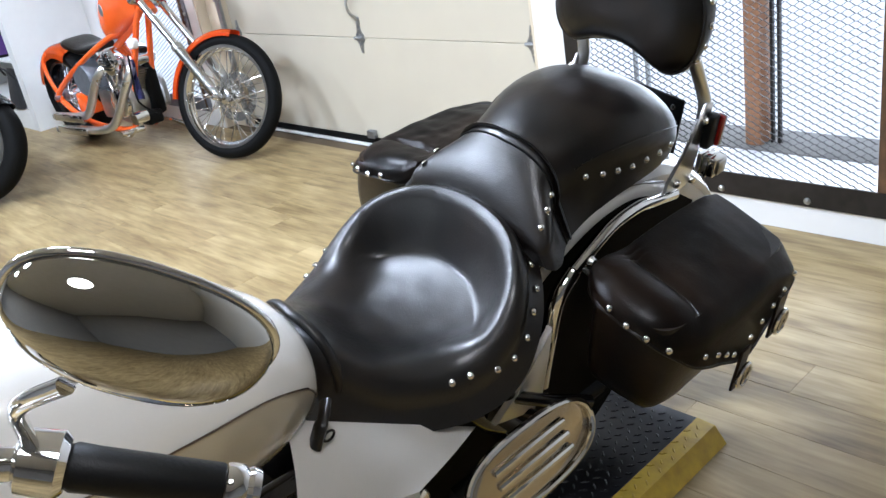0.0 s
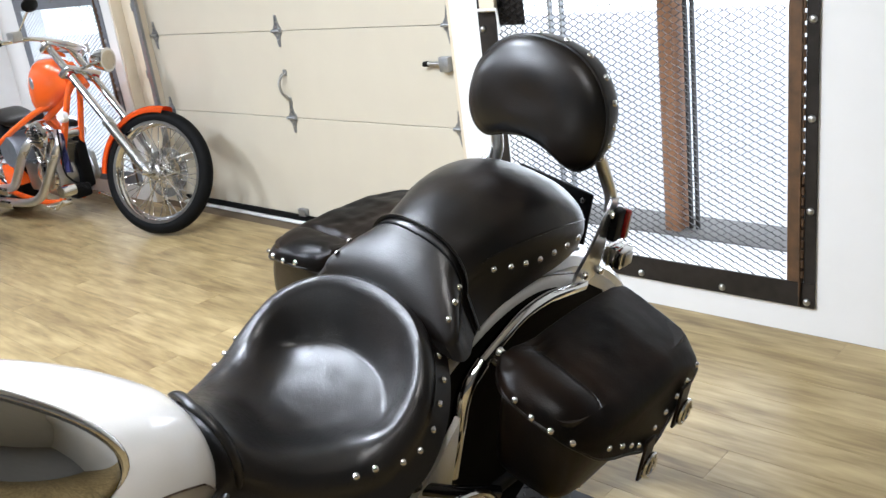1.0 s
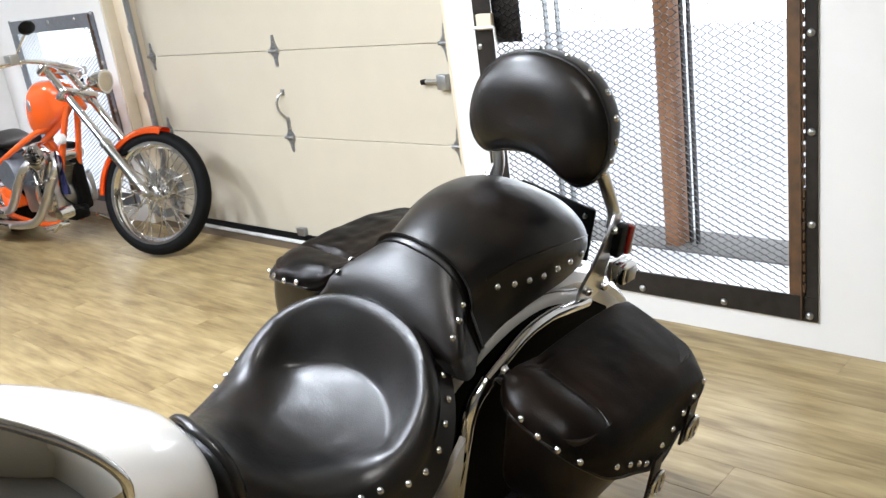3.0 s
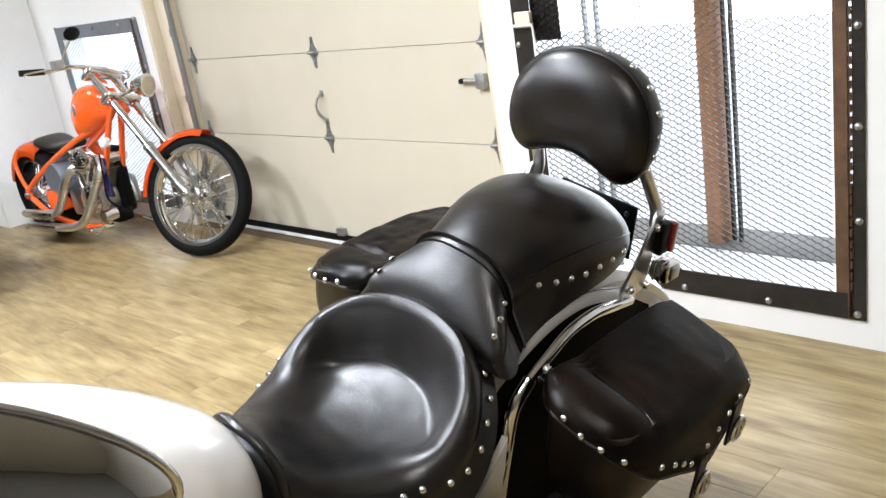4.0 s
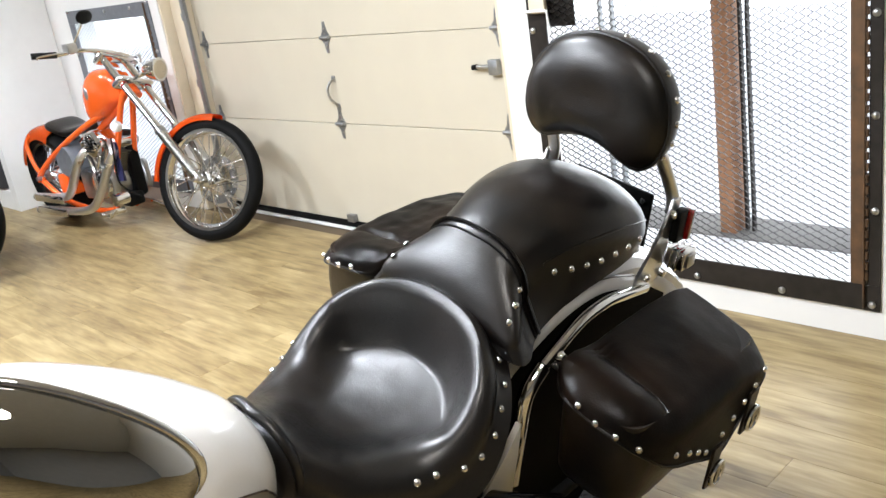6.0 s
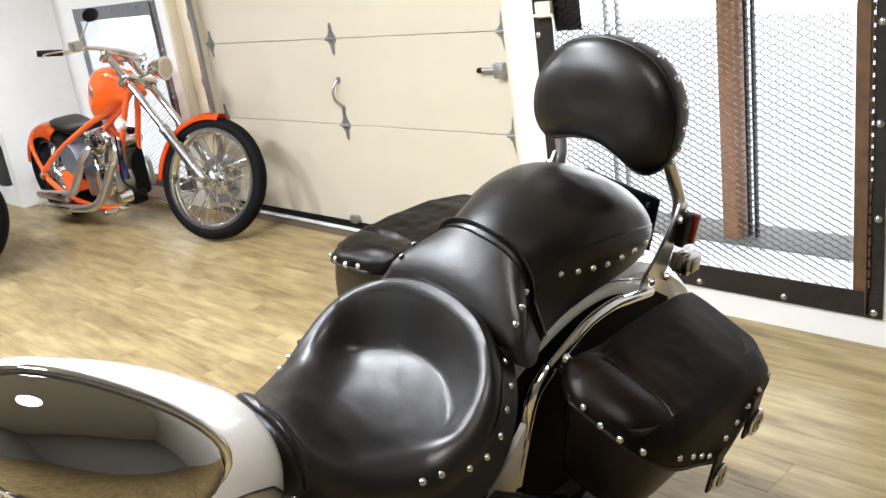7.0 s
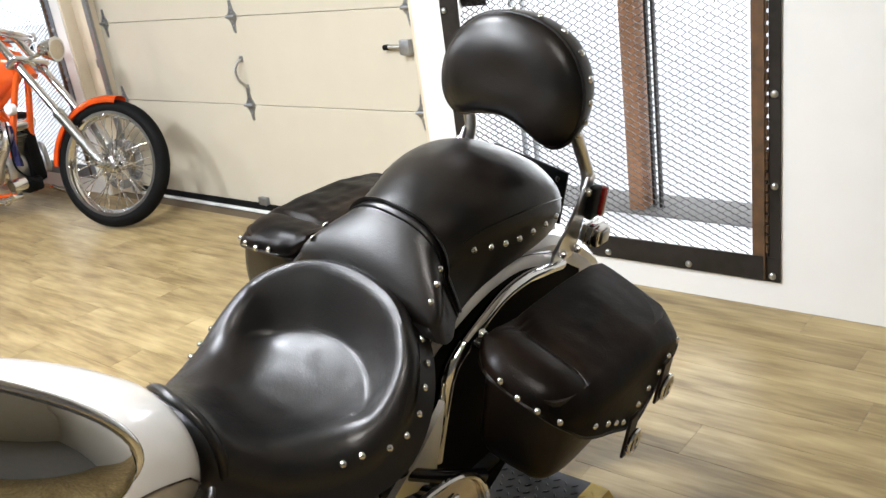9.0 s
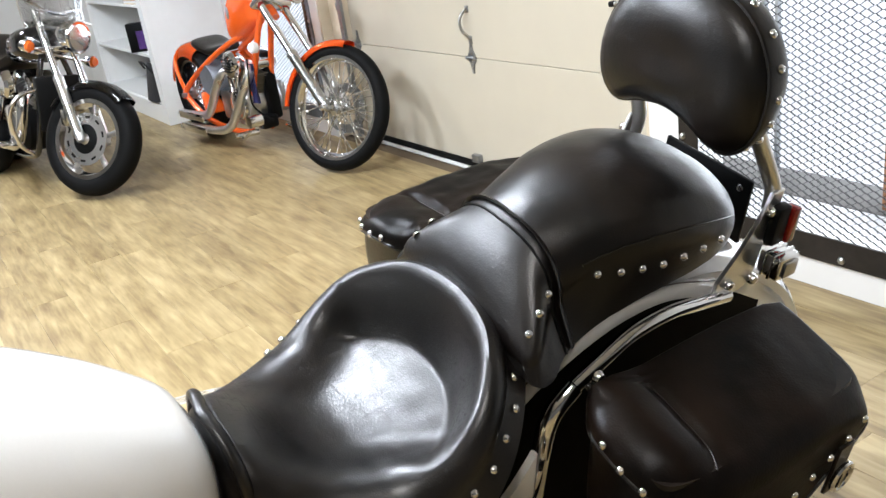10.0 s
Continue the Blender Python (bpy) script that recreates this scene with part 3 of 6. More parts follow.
def padded(stations, n=46):
    """A padded seat. stations: rows of y, half width, middle height, shoulder height, lowest edge, shoulder roundness, flare. Returns the skin's rows and a function for points on the left flank."""
    ys = [s[0] for s in stations]
    col = [[s[k] for s in stations] for k in range(7)]
    rows = []

    def section(y):
        w, c, e, low, r, flare = (spl(ys, col[k], y) for k in range(1, 7))
        half = []
        # one smooth arc from the middle over the shoulder, then down to the lowest edge
        base = e - r
        n2 = 2 / 2.25
        for i in range(17):
            p = i / 16 * math.pi / 2
            half.append((w * math.sin(p) ** n2, base + (c - base) * math.cos(p) ** n2))
        ub, hb = half[-1]
        for i in range(1, 7):
            q = i / 6
            half.append((ub + flare * q, hb + (low - hb) * q))
        return half

    for i in range(n + 1):
        y = ys[0] + (ys[-1] - ys[0]) * i / n
        half = section(y)
        rows.append([Vector((-u, y, h)) for u, h in reversed(half)] + [Vector((u, y, h)) for u, h in half[1:]])
    return rows, section


def flank(section, y, h):
    """The point of the left flank at y and height h."""
    half = section(y)[9:]
    best = min(half, key=lambda p: abs(p[1] - h))
    return Vector((best[0] + 0.001, y, h))


def wrinkle(rows, amount, size):
    for row in rows:
        for p in row:
            p += Vector((0, 0, amount * noise.noise(p * size)))
    return rows


# rider's seat: a broad dished floor that runs up to the tank, a steep wall behind it and a fat rolled rim
def floor_height(x, y):
    t = min(1.0, max(0.0, (y + 0.55) / 0.28))
    return 0.752 + 2.8 * max(0.0, -0.40 - y) ** 2 + 1.25 * max(0.0, y + 0.42) ** 2 + (-0.75 + 0.62 * t * t * (3 - 2 * t)) * x * x


def bowl(middle, rim, flare, n_in=44):
    """rim: rows of x, y, rim height, lowest height, for the left half from rear to front. Returns rows of points from the middle outwards."""
    full = [Vector((u, y, h)) for u, y, h, low in rim] + [Vector((-u, y, h)) for u, y, h, low in reversed(rim) if u > 0.001]
    lows = [low for *_, low in rim] + [low for u, y, h, low in reversed(rim) if u > 0.001]
    line = smooth_line(full, 6, True)
    low_line = [v.z for v in smooth_line([(p.x, p.y, l) for p, l in zip(full, lows)], 6, True)]
    c = Vector((middle[0], middle[1], 0))
    # towards the tank the rolled rim fades into a broad round shoulder
    front = [ease((-0.265 - p.y) / 0.15) for p in line]
    start = [0.86 - 0.30 * f for f in front]
    drop = [0.030 + 0.032 * f for f in front]
    rise = [p.z - floor_height(p.x, p.y) for p in line]
    rows = []

    def skin(p, e, f, q):
        at = c + (Vector((p.x, p.y, 0)) - c) * q
        under = c + (Vector((p.x, p.y, 0)) - c) * min(q, 0.97)
        wall = ease((q - 0.69) / 0.27)
        ramp = ease((q - 0.30) / 0.70)
        return Vector((at.x, at.y, floor_height(under.x, under.y) + e * (wall + (ramp - wall) * f)))

    for i in range(1, n_in + 1):
        rows.append([skin(p, e, f, q1 * i / n_in) for p, q1, e, f in zip(line, start, rise, front)])
    for i in range(1, 11):
        a = i / 10 * math.pi / 2
        rows.append([skin(p, e, f, q1 + (1.105 - q1) * math.sin(a)) - Vector((0, 0, d * (1 - math.cos(a)) - 0.006 * (1 - f) * math.sin(2 * a))) for p, q1, d, e, f in zip(line, start, drop, rise, front)])

    def ground(p, q):
        return c + (Vector((p.x, p.y, 0)) - c) * q

    base = [p.z for p in rows[-1]]
    for i in range(1, 7):
        q = i / 6
        row = []
        for p, low, top in zip(line, low_line, base):
            at = ground(p, 1.105 + flare * q)
            row.append(Vector((at.x, at.y, top + (low - top) * q)))
        rows.append(row)
    return rows


RIM = [
    (0.0, -0.206, 0.904, 0.862), (0.075, -0.216, 0.898, 0.856), (0.132, -0.246, 0.880, 0.832), (0.176, -0.293, 0.846, 0.782), (0.191, -0.345, 0.808, 0.722), (0.180, -0.400, 0.785, 0.692),
    (0.157, -0.455, 0.784, 0.688), (0.130, -0.507, 0.796, 0.700), (0.100, -0.545, 0.822, 0.708), (0.076, -0.568, 0.846, 0.712), (0.040, -0.577, 0.862, 0.72), (0.0, -0.579, 0.866, 0.73),
]
rows = bowl((0, -0.390), RIM, 0.13)
bm = sheet(wrinkle(rows, 0.0008, 26), True)
bm.verts.ensure_lookup_table()
bm.faces.new([bm.verts[k] for k in range(len(rows[0]))])
seat = part("rider_seat", bm, SEAT, bike, "dished black leather rider seat with a studded skirt")


SEAT_STUDS = [(0.150, -0.219, 0.853), (0.178, -0.240, 0.833), (0.199, -0.266, 0.812), (0.214, -0.296, 0.790), (0.217, -0.328, 0.768), (0.209, -0.363, 0.755), (0.194, -0.398, 0.750), (0.178, -0.435, 0.750)]
for u, y, h in SEAT_STUDS:
    near = min((p for row in rows[50:] for p in row), key=lambda p: (p - Vector((u, y, h))).length)
    nrm = Vector((near.x, near.y + 0.390, 0.15)).normalized()
    p = near + nrm * 0.001
    stud(seat, p, nrm)
    stud(seat, (-p.x, p.y, p.z), (-nrm.x, nrm.y, nrm.z))

lip = [Vector((0.088 * math.sin(a), -0.590 + 0.014 * abs(math.sin(a)), 0.778 + 0.088 * math.cos(a))) for a in [radians(-112 + 8 * k) for k in range(29)]]
part("front_lip", tube(lip, [0.004] + [0.0095] * (len(lip) - 2) + [0.004], 12, flat=0.8), SEAT, seat, "rolled leather lip against the tank")

# passenger's seat
PS = [
    (-0.207, 0.146, 0.884, 0.878, 0.846, 0.010, 0.020),
    (-0.199, 0.157, 0.910, 0.900, 0.844, 0.030, 0.018),
    (-0.188, 0.156, 0.932, 0.920, 0.842, 0.046, 0.020),
    (-0.168, 0.140, 0.961, 0.944, 0.841, 0.058, 0.030),
    (-0.140, 0.116, 0.990, 0.964, 0.848, 0.066, 0.036),
    (-0.110, 0.110, 1.006, 0.984, 0.856, 0.066, 0.032),
    (-0.060, 0.120, 1.024, 1.006, 0.868, 0.068, 0.018),
    (0.000, 0.136, 1.038, 1.020, 0.880, 0.070, 0.004),
    (0.080, 0.148, 1.040, 1.022, 0.888, 0.072, -0.006),
    (0.150, 0.146, 1.025, 1.008, 0.892, 0.070, -0.008),
    (0.210, 0.126, 0.996, 0.982, 0.893, 0.064, -0.004),
    (0.250, 0.092, 0.962, 0.950, 0.893, 0.046, 0.0),
    (0.275, 0.045, 0.925, 0.915, 0.893, 0.018, 0.0),
]
rows, ps_section = padded(PS, n=72)
wrinkle(rows, 0.0010, 26)
split = next(k for k, row in enumerate(rows) if row[0].y > -0.130)
pillion = part("passenger_seat", sheet(rows[split:], caps=True), LEATHER, bike, "raised black leather passenger seat with studded sides")
inner = [Vector((p.x * 0.97, p.y, p.z - 0.004)) for p in rows[split + 1]]
part("bolster", sheet(rows[:split + 1] + [inner], caps=True), SEAT, pillion, "shiny black leather front roll")
for y, h in [(-0.142, 0.934), (-0.169, 0.924), (-0.191, 0.904), (-0.064, 0.942), (-0.030, 0.939), (0.004, 0.936), (0.040, 0.933), (0.076, 0.935), (0.115, 0.935), (0.155, 0.935)]:
    p = flank(ps_section, y, h)
    stud(pillion, p, (1, 0, 0.3))
    stud(pillion, (-p.x, p.y, p.z), (-1, 0, 0.3))


def band(y_of, rise):
    line = []
    for k in range(-22, 23):
        half = ps_section(y_of(abs(k) / 22))
        u, h = half[abs(k)]
        line.append((math.copysign(u, k) if k else 0.0, y_of(abs(k) / 22), h + rise))
    return line


part("seam_strap", tube(band(lambda a: -0.126 + 0.010 * a, -0.0008), 0.010, 10, flat=0.24), LEATHER, pillion, "stitched leather seam band")
for sgn in (1, -1):
    # stitched lines above the studs
    line = []
    for k in range(25):
        y = -0.085 + 0.29 * k / 24
        u, h = ps_section(y)[13]
        line.append((sgn * (u + 0.001), y, h + 0.0008))
    part("panel_seam", tube(line, 0.0018, 6), LEATHER, pillion, "stitched panel seam")
part("seam", tube(band(lambda a: -0.141 + 0.010 * a, 0.0005), 0.0022, 6), MATT_BLACK, pillion)

# backrest pad: kidney outline, thick, with piping
outline = smooth_line([(-0.154, 1.138), (-0.142, 1.190), (-0.102, 1.239), (-0.040, 1.266), (0.040, 1.266), (0.102, 1.239), (0.142, 1.190), (0.154, 1.138), (0.148, 1.096), (0.128, 1.068), (0.098, 1.058), (0.055, 1.074), (0, 1.085), (-0.055, 1.074), (-0.098, 1.058), (-0.128, 1.068), (-0.148, 1.096)], 4, True)
cu, ch = 0.0, 1.165
rings = []
for depth, grow in [(0.000, 0.02), (-0.004, 0.30), (-0.0035, 0.52), (0.001, 0.72), (0.008, 0.87), (0.018, 0.96), (0.032, 1.0), (0.056, 1.0), (0.070, 0.985), (0.080, 0.955), (0.083, 0.7), (0.083, 0.02)]:
    ring = []
    for p in outline:
        d = Vector((p.x - cu, p.y - ch))
        l = d.normalized()
        ell = l / math.sqrt((l.x / 0.146) ** 2 + (l.y / 0.088) ** 2)
        k = min(1, grow) ** 2.2
        e = (ell * (1 - k) + d * k) * grow
        ring.append(Vector((cu + e.x, 0.140 + depth + 0.10 * e.y, ch + e.y)))
    rings.append(ring)
pad = part("backrest_pad", sheet(wrinkle(rings, 0.0012, 24), True, True), LEATHER, bike, "kidney-shaped black leather backrest pad with studded edge")
part("piping", tube([p + Vector((0, 0.002, 0)) for p in [Vector((q.x * 1.003, 0.140 + 0.030 + 0.10 * (q.y - ch), ch + (q.y - ch) * 1.003)) for q in outline]], 0.0032, 6, True), LEATHER, pad)
for k in range(0, len(outline), 3):
    q = outline[k]
    prev, nxt = outline[k - 1], outline[(k + 1) % len(outline)]
    if q.y < 1.09 and abs(q.x) < 0.11:
        continue
    d = Vector((nxt.y - prev.y, 0, -(nxt.x - prev.x))).normalized() * -1
    if d.dot(Vector((q.x, 0, q.y - ch))) < 0:
        d = -d
    stud(pad, (q.x, 0.140 + 0.056 + 0.10 * (q.y - ch), q.y), d)

# sissy bar, side plates, lights
sissy = part("sissy_bar", tube(smooth_line([(0.118, 0.205, 1.10), (0.130, 0.232, 1.045), (0.140, 0.262, 0.985), (0.144, 0.262, 0.95)], 5), 0.0125, 12, flat=0.6), SATIN, bike, "satin chrome sissy bar")
part("bar_leg", tube(smooth_line([(-0.118, 0.205, 1.10), (-0.130, 0.232, 1.045), (-0.140, 0.262, 0.985), (-0.144, 0.262, 0.95)], 5), 0.0125, 12, flat=0.6), SATIN, sissy)
part("bar_top", tube(smooth_line([(-0.118, 0.222, 1.10), (-0.112, 0.226, 1.18), (0, 0.229, 1.2), (0.112, 0.226, 1.18), (0.118, 0.222, 1.10)], 5), 0.0085, 10), CHROME, sissy)
for s in (1, -1):
    bm = slab([(0.165, 0.832), (0.200, 0.812), (0.240, 0.818), (0.254, 0.845), (0.258, 0.890), (0.268, 0.930), (0.276, 0.985), (0.250, 0.985), (0.230, 0.935), (0.200, 0.885), (0.168, 0.850)], 0.007 * s, "x", 0.0015, 1)
    bmesh.ops.translate(bm, vec=(0.146 * s, 0, 0), verts=bm.verts)
    pl = part("side_plate", bm, SATIN, sissy, "polished side bracket")
    for y, h in ((0.249, 0.830), (0.190, 0.842), (0.250, 0.955)):
        bo = part("acorn_nut", lathe([(0.009, 0), (0.009, 0.005), (0.007, 0.010), (0, 0.013)], along((0.153 * s, y, h), (0.2 * s, y, h)), 12), CHROME, pl)
tail = part("marker_light", box(0.1535, 0.172, 0.250, 0.278, 0.898, 0.966, 0.004), MATT_BLACK, bike, "red marker light in a black base")
part("lens", box(0.156, 0.178, 0.2785, 0.296, 0.898, 0.960, 0.004), RED_LENS, tail, "red lens")
sig = part("clamp_block", box(0.1535, 0.194, 0.254, 0.300, 0.844, 0.884, 0.004), CHROME, bike, "chrome clamp block")
part("clamp_cap", box(0.1945, 0.199, 0.262, 0.292, 0.850, 0.878, 0.002), STEEL, sig)
part("clamp_rib", box(0.162, 0.167, 0.252, 0.302, 0.842, 0.886, 0.001), CHROME, sig)
part("clamp_rib", box(0.176, 0.181, 0.252, 0.302, 0.842, 0.886, 0.001), CHROME, sig)
mount = part("rack_plate", box(-0.11, 0.076, 0.308, 0.316, 0.826, 0.945, 0.003), MATT_BLACK, bike, "black mounting plate with bolt holes")
for u, h in ((0.056, 0.925), (0.056, 0.848), (-0.09, 0.925), (-0.09, 0.848)):
    part("bolt_head", lathe([(0.006, 0), (0.005, 0.003), (0, 0.004)], along((u, 0.308, h), (u, 0.2, h)), 10), STEEL, mount)

# rear fender: arched shell over the wheel
bm = bmesh.new()
rows = []
for i in range(33):
    a = radians(-38 + 190 * i / 32)
    r = 0.452
    cy, cz = 0.06, 0.36
    row = []
    for k in range(-8, 9):
        q = k / 8
        rr = r + 0.050 + 0.030 * (1 - q * q) if abs(q) < 0.8 else r + 0.061 - 0.12 * (abs(q) - 0.8)
        row.append((0.125 * max(-1, min(1, q * 1.18)), cy + rr * math.cos(a) , cz + rr * math.sin(a)))
    rows.append(row)
part("rear_fender", sheet(rows), WHITE_PAINT, bike, "pearl white rear fender")
for s in (1, -1):
    strut = part("fender_strut", tube(smooth_line([(0.150 * s, 0.200, 0.812), (0.154 * s, 0.117, 0.832), (0.156 * s, 0.057, 0.844), (0.157 * s, -0.013, 0.840), (0.160 * s, -0.076, 0.817), (0.1625 * s, -0.122, 0.797)], 7), 0.0145, 14, flat=0.8), CHROME, bike, "chrome saddlebag rail")
    part("lower_rail", tube(smooth_line([(0.1625 * s, -0.122, 0.797), (0.166 * s, -0.163, 0.762), (0.168 * s, -0.174, 0.690), (0.168 * s, -0.176, 0.57)], 7), 0.0145, 14), CHROME, strut, "chrome lower end of the rail")
    part("rail_bolt", lathe([(0.011, 0), (0.011, 0.006), (0.008, 0.012), (0, 0.014)], along((0.170 * s, -0.09, 0.808), (0.25 * s, -0.09, 0.808)), 12), CHROME, strut)
    part("spacer", rod((0.168 * s, -0.105, 0.800), (0.206 * s, -0.112, 0.795), 0.006), BLACK_PAINT, strut)
    # added sheet, near black to darken the gap between fender and saddlebag
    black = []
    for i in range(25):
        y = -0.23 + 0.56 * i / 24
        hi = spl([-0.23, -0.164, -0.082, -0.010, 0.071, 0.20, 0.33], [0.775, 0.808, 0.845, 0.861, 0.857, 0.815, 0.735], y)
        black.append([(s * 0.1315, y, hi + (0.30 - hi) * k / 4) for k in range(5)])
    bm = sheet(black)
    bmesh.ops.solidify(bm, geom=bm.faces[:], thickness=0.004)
    part("gap_filler", bm, PITCH, bike, "near-black filler sheet in the gap beside the fender")
    # bright cover that follows the fender's edge
    cover = []
    for i in range(25):
        y = -0.21 + 0.40 * i / 24
        hi = spl([-0.21, -0.164, -0.082, -0.010, 0.071, 0.19], [0.792, 0.825, 0.862, 0.878, 0.874, 0.834], y)
        cover.append([(s * (0.128 + 0.017 * math.sin(q * 1.7) ** 0.8), y, hi + 0.004 - 0.024 * q ** 1.4) for q in [k / 7 for k in range(8)]])
    bm = sheet(cover)
    bmesh.ops.solidify(bm, geom=bm.faces[:], thickness=0.003)
    flankp = part("fender_flank", bm, WHITE_PAINT, bike, "pearl white fender flank with a thin dark line")
    part("pinstripe", tube([(c[1][0] + s * 0.001, c[1][1], c[1][2]) for c in cover], 0.0012, 6), LINE_PAINT, flankp, "thin dark pinstripe")


def saddlebag(s):
    # body: tapering box with rounded edges
    rows = []
    for i in range(15):
        q = i / 14
        h = 0.806 - 0.226 * q
        end = max(0, q - 0.80) / 0.20
        y0 = -0.158 + 0.030 * q ** 2 + 0.05 * end ** 2
        y1 = 0.235 - 0.050 * q ** 2 - 0.05 * end ** 2
        u0, u1 = 0.215 + 0.02 * end, 0.378 + 0.020 * math.sin(math.pi * q) - 0.02 * q - 0.05 * end ** 2
        ring = []
        for a in range(36):
            t = a / 36 * 2 * math.pi
            c, d = math.cos(t), math.sin(t)
            k = 0.32
            ring.append(Vector((s * ((u0 + u1) / 2 + (u1 - u0) / 2 * math.copysign(abs(c) ** k, c)), (y0 + y1) / 2 + (y1 - y0) / 2 * math.copysign(abs(d) ** k, d), h)))
        rows.append(ring)
    bag = part("saddlebag", sheet(wrinkle(rows, 0.004, 14), True, True), BAG, bike, "studded black leather saddlebag with two buckled straps")

    # lid: a cap over the body whose apron hangs as a shield on the outer side
    def edge_low(t):
        """Lowest height of the apron round the rim; t runs 0..1 from inner front over the outer side to inner rear."""
        return spl([0, 0.14, 0.28, 0.36, 0.46, 0.54, 0.60, 0.66, 0.74, 0.82, 0.90, 1.0], [0.800, 0.795, 0.764, 0.728, 0.686, 0.650, 0.640, 0.680, 0.726, 0.752, 0.770, 0.790], t)

    rim = smooth_line([(0.208, -0.140), (0.250, -0.168), (0.320, -0.170), (0.378, -0.150), (0.404, -0.100), (0.411, -0.020), (0.412, 0.060), (0.412, 0.130), (0.411, 0.195), (0.396, 0.240), (0.330, 0.256), (0.216, 0.246)], 5)
    n = len(rim)
    rim += [(0.208, 0.246 - 0.386 * k / 12) for k in range(1, 12)]
    mid = Vector((0.290, 0.040))
    top = []

    def lid_height(x, y):
        """The lid slopes outwards; its front is a padded lobe behind a sunk seam."""
        h = 0.840 - 0.13 * max(0, x - 0.21) - 0.30 * max(0, x - 0.21) ** 2 - 0.10 * max(0.0, y - 0.12) - 0.6 * max(0.0, y - 0.10) ** 2 * ease((x - 0.215) / 0.14) + 0.004 * math.sin(y * 9)
        seam = y + 0.058 + 9.0 * max(0.0, x - 0.335) ** 2
        across = min(1.0, max(0.0, (0.405 - x) / 0.07))
        across = across * across * (3 - 2 * across)
        inside = min(1.0, max(0.0, -seam / 0.06))
        return h + 0.014 * math.sin(inside * math.pi / 2) * across - 0.006 * math.exp(-(seam / 0.010) ** 2) * across

    RINGS = 34

    def soft(p):
        """1 on the front and outer sides of the lid, 0 at the rear and inner edges."""
        return max(ease((-0.02 - p[1]) / 0.12), ease((p[0] - 0.34) / 0.06)) * (1 - ease((p[1] - 0.17) / 0.08) * ease((0.40 - p[0]) / 0.12)) * ease((p[0] - 0.205) / 0.03)

    for i in range(1, RINGS + 1):
        row = []
        for k, p in enumerate(rim):
            at = mid + (Vector((p[0], p[1])) - mid) * ((0.95 - 0.23 * soft(p)) * i / RINGS)
            row.append(Vector((s * at.x, at.y, lid_height(at.x, at.y))))
        top.append(row)
    for i in range(1, 9):
        a = i / 8 * math.pi / 2
        row = []
        for k, p in enumerate(rim):
            f = soft(p)
            q0 = 0.95 - 0.23 * f
            at = mid + (Vector((p[0], p[1])) - mid) * (q0 + (1 - q0) * math.sin(a))
            row.append(Vector((s * at.x, at.y, lid_height(at.x, at.y) - (0.008 + 0.032 * f) * (1 - math.cos(a)))))
        top.append(row)
    for i in range(1, 9):
        q = i / 8
        row = []
        for k, p in enumerate(rim):
            at = mid + (Vector((p[0], p[1])) - mid) * (1.0 + 0.012 * math.sin(q * math.pi))
            hi = top[RINGS + 7][k].z
            row.append(Vector((s * at.x, at.y, hi + (min(hi - 0.004, edge_low(min(1.0, k / (n - 1)))) - hi) * q)))
        top.append(row)
    bm = sheet(wrinkle(wrinkle(top, 0.0022 if s > 0 else 0.0060, 13), 0.0008 if s > 0 else 0.0030, 34), True)
    bm.verts.ensure_lookup_table()
    bm.faces.new([bm.verts[k] for k in range(len(rim))])
    bmesh.ops.solidify(bm, geom=bm.faces[:], thickness=0.004)
    lid = part("lid", bm, BAG, bag, "soft leather flap")
    part("seam", tube([(s * x, -0.058 - 9.0 * max(0.0, x - 0.335) ** 2, lid_height(x, -0.058 - 9.0 * max(0.0, x - 0.335) ** 2) + 0.0012) for x in [0.224 + 0.155 * k / 20 for k in range(21)]], 0.0011, 6), BAG, lid, "stitched seam")
    part("edge_binding", tube([p + Vector((s * 0.001, 0, 0)) for p in top[-1][:n]], 0.0028, 6), LEATHER, lid)
    for u, y, h in [(0.272, -0.172, 0.810), (0.308, -0.1725, 0.797), (0.344, -0.168, 0.790), (0.378, -0.152, 0.778)]:
        stud(lid, (s * u, y, h), (s * 0.1, -1, 0.1), 0.95)
    for u, y, h in [(0.409, -0.080, 0.742), (0.4135, -0.040, 0.724), (0.4160, -0.010, 0.708), (0.4170, 0.020, 0.690), (0.419, 0.065, 0.704), (0.420, 0.094, 0.724), (0.419, 0.128, 0.740), (0.4165, 0.165, 0.754), (0.414, 0.198, 0.772)]:
        stud(lid, (s * u, y, h), (s, 0, 0.05), 0.9)
    # straps with buckles
    for y, h in ((0.062, 0.632), (0.160, 0.700)):
        bm = box(0.417, 0.423, y - 0.016, y + 0.016, h - 0.045, h + 0.050, 0.0015, 1)
        if s < 0:
            bmesh.ops.scale(bm, vec=(-1, 1, 1), verts=bm.verts)
        st = part("strap", bm, BAG, bag, "leather strap")
        ring = [(s * (0.430), y + 0.020 * math.cos(a), h - 0.008 + 0.024 * math.sin(a)) for a in [k * math.pi / 10 for k in range(20)]]
        part("buckle", tube(ring, 0.0045, 8, True), CHROME, st, "chrome buckle")
        part("tongue", rod((s * 0.431, y, h - 0.03), (s * 0.432, y, h + 0.014), 0.003, sides=8), CHROME, st)
    return bag


saddlebag(1)
saddlebag(-1)

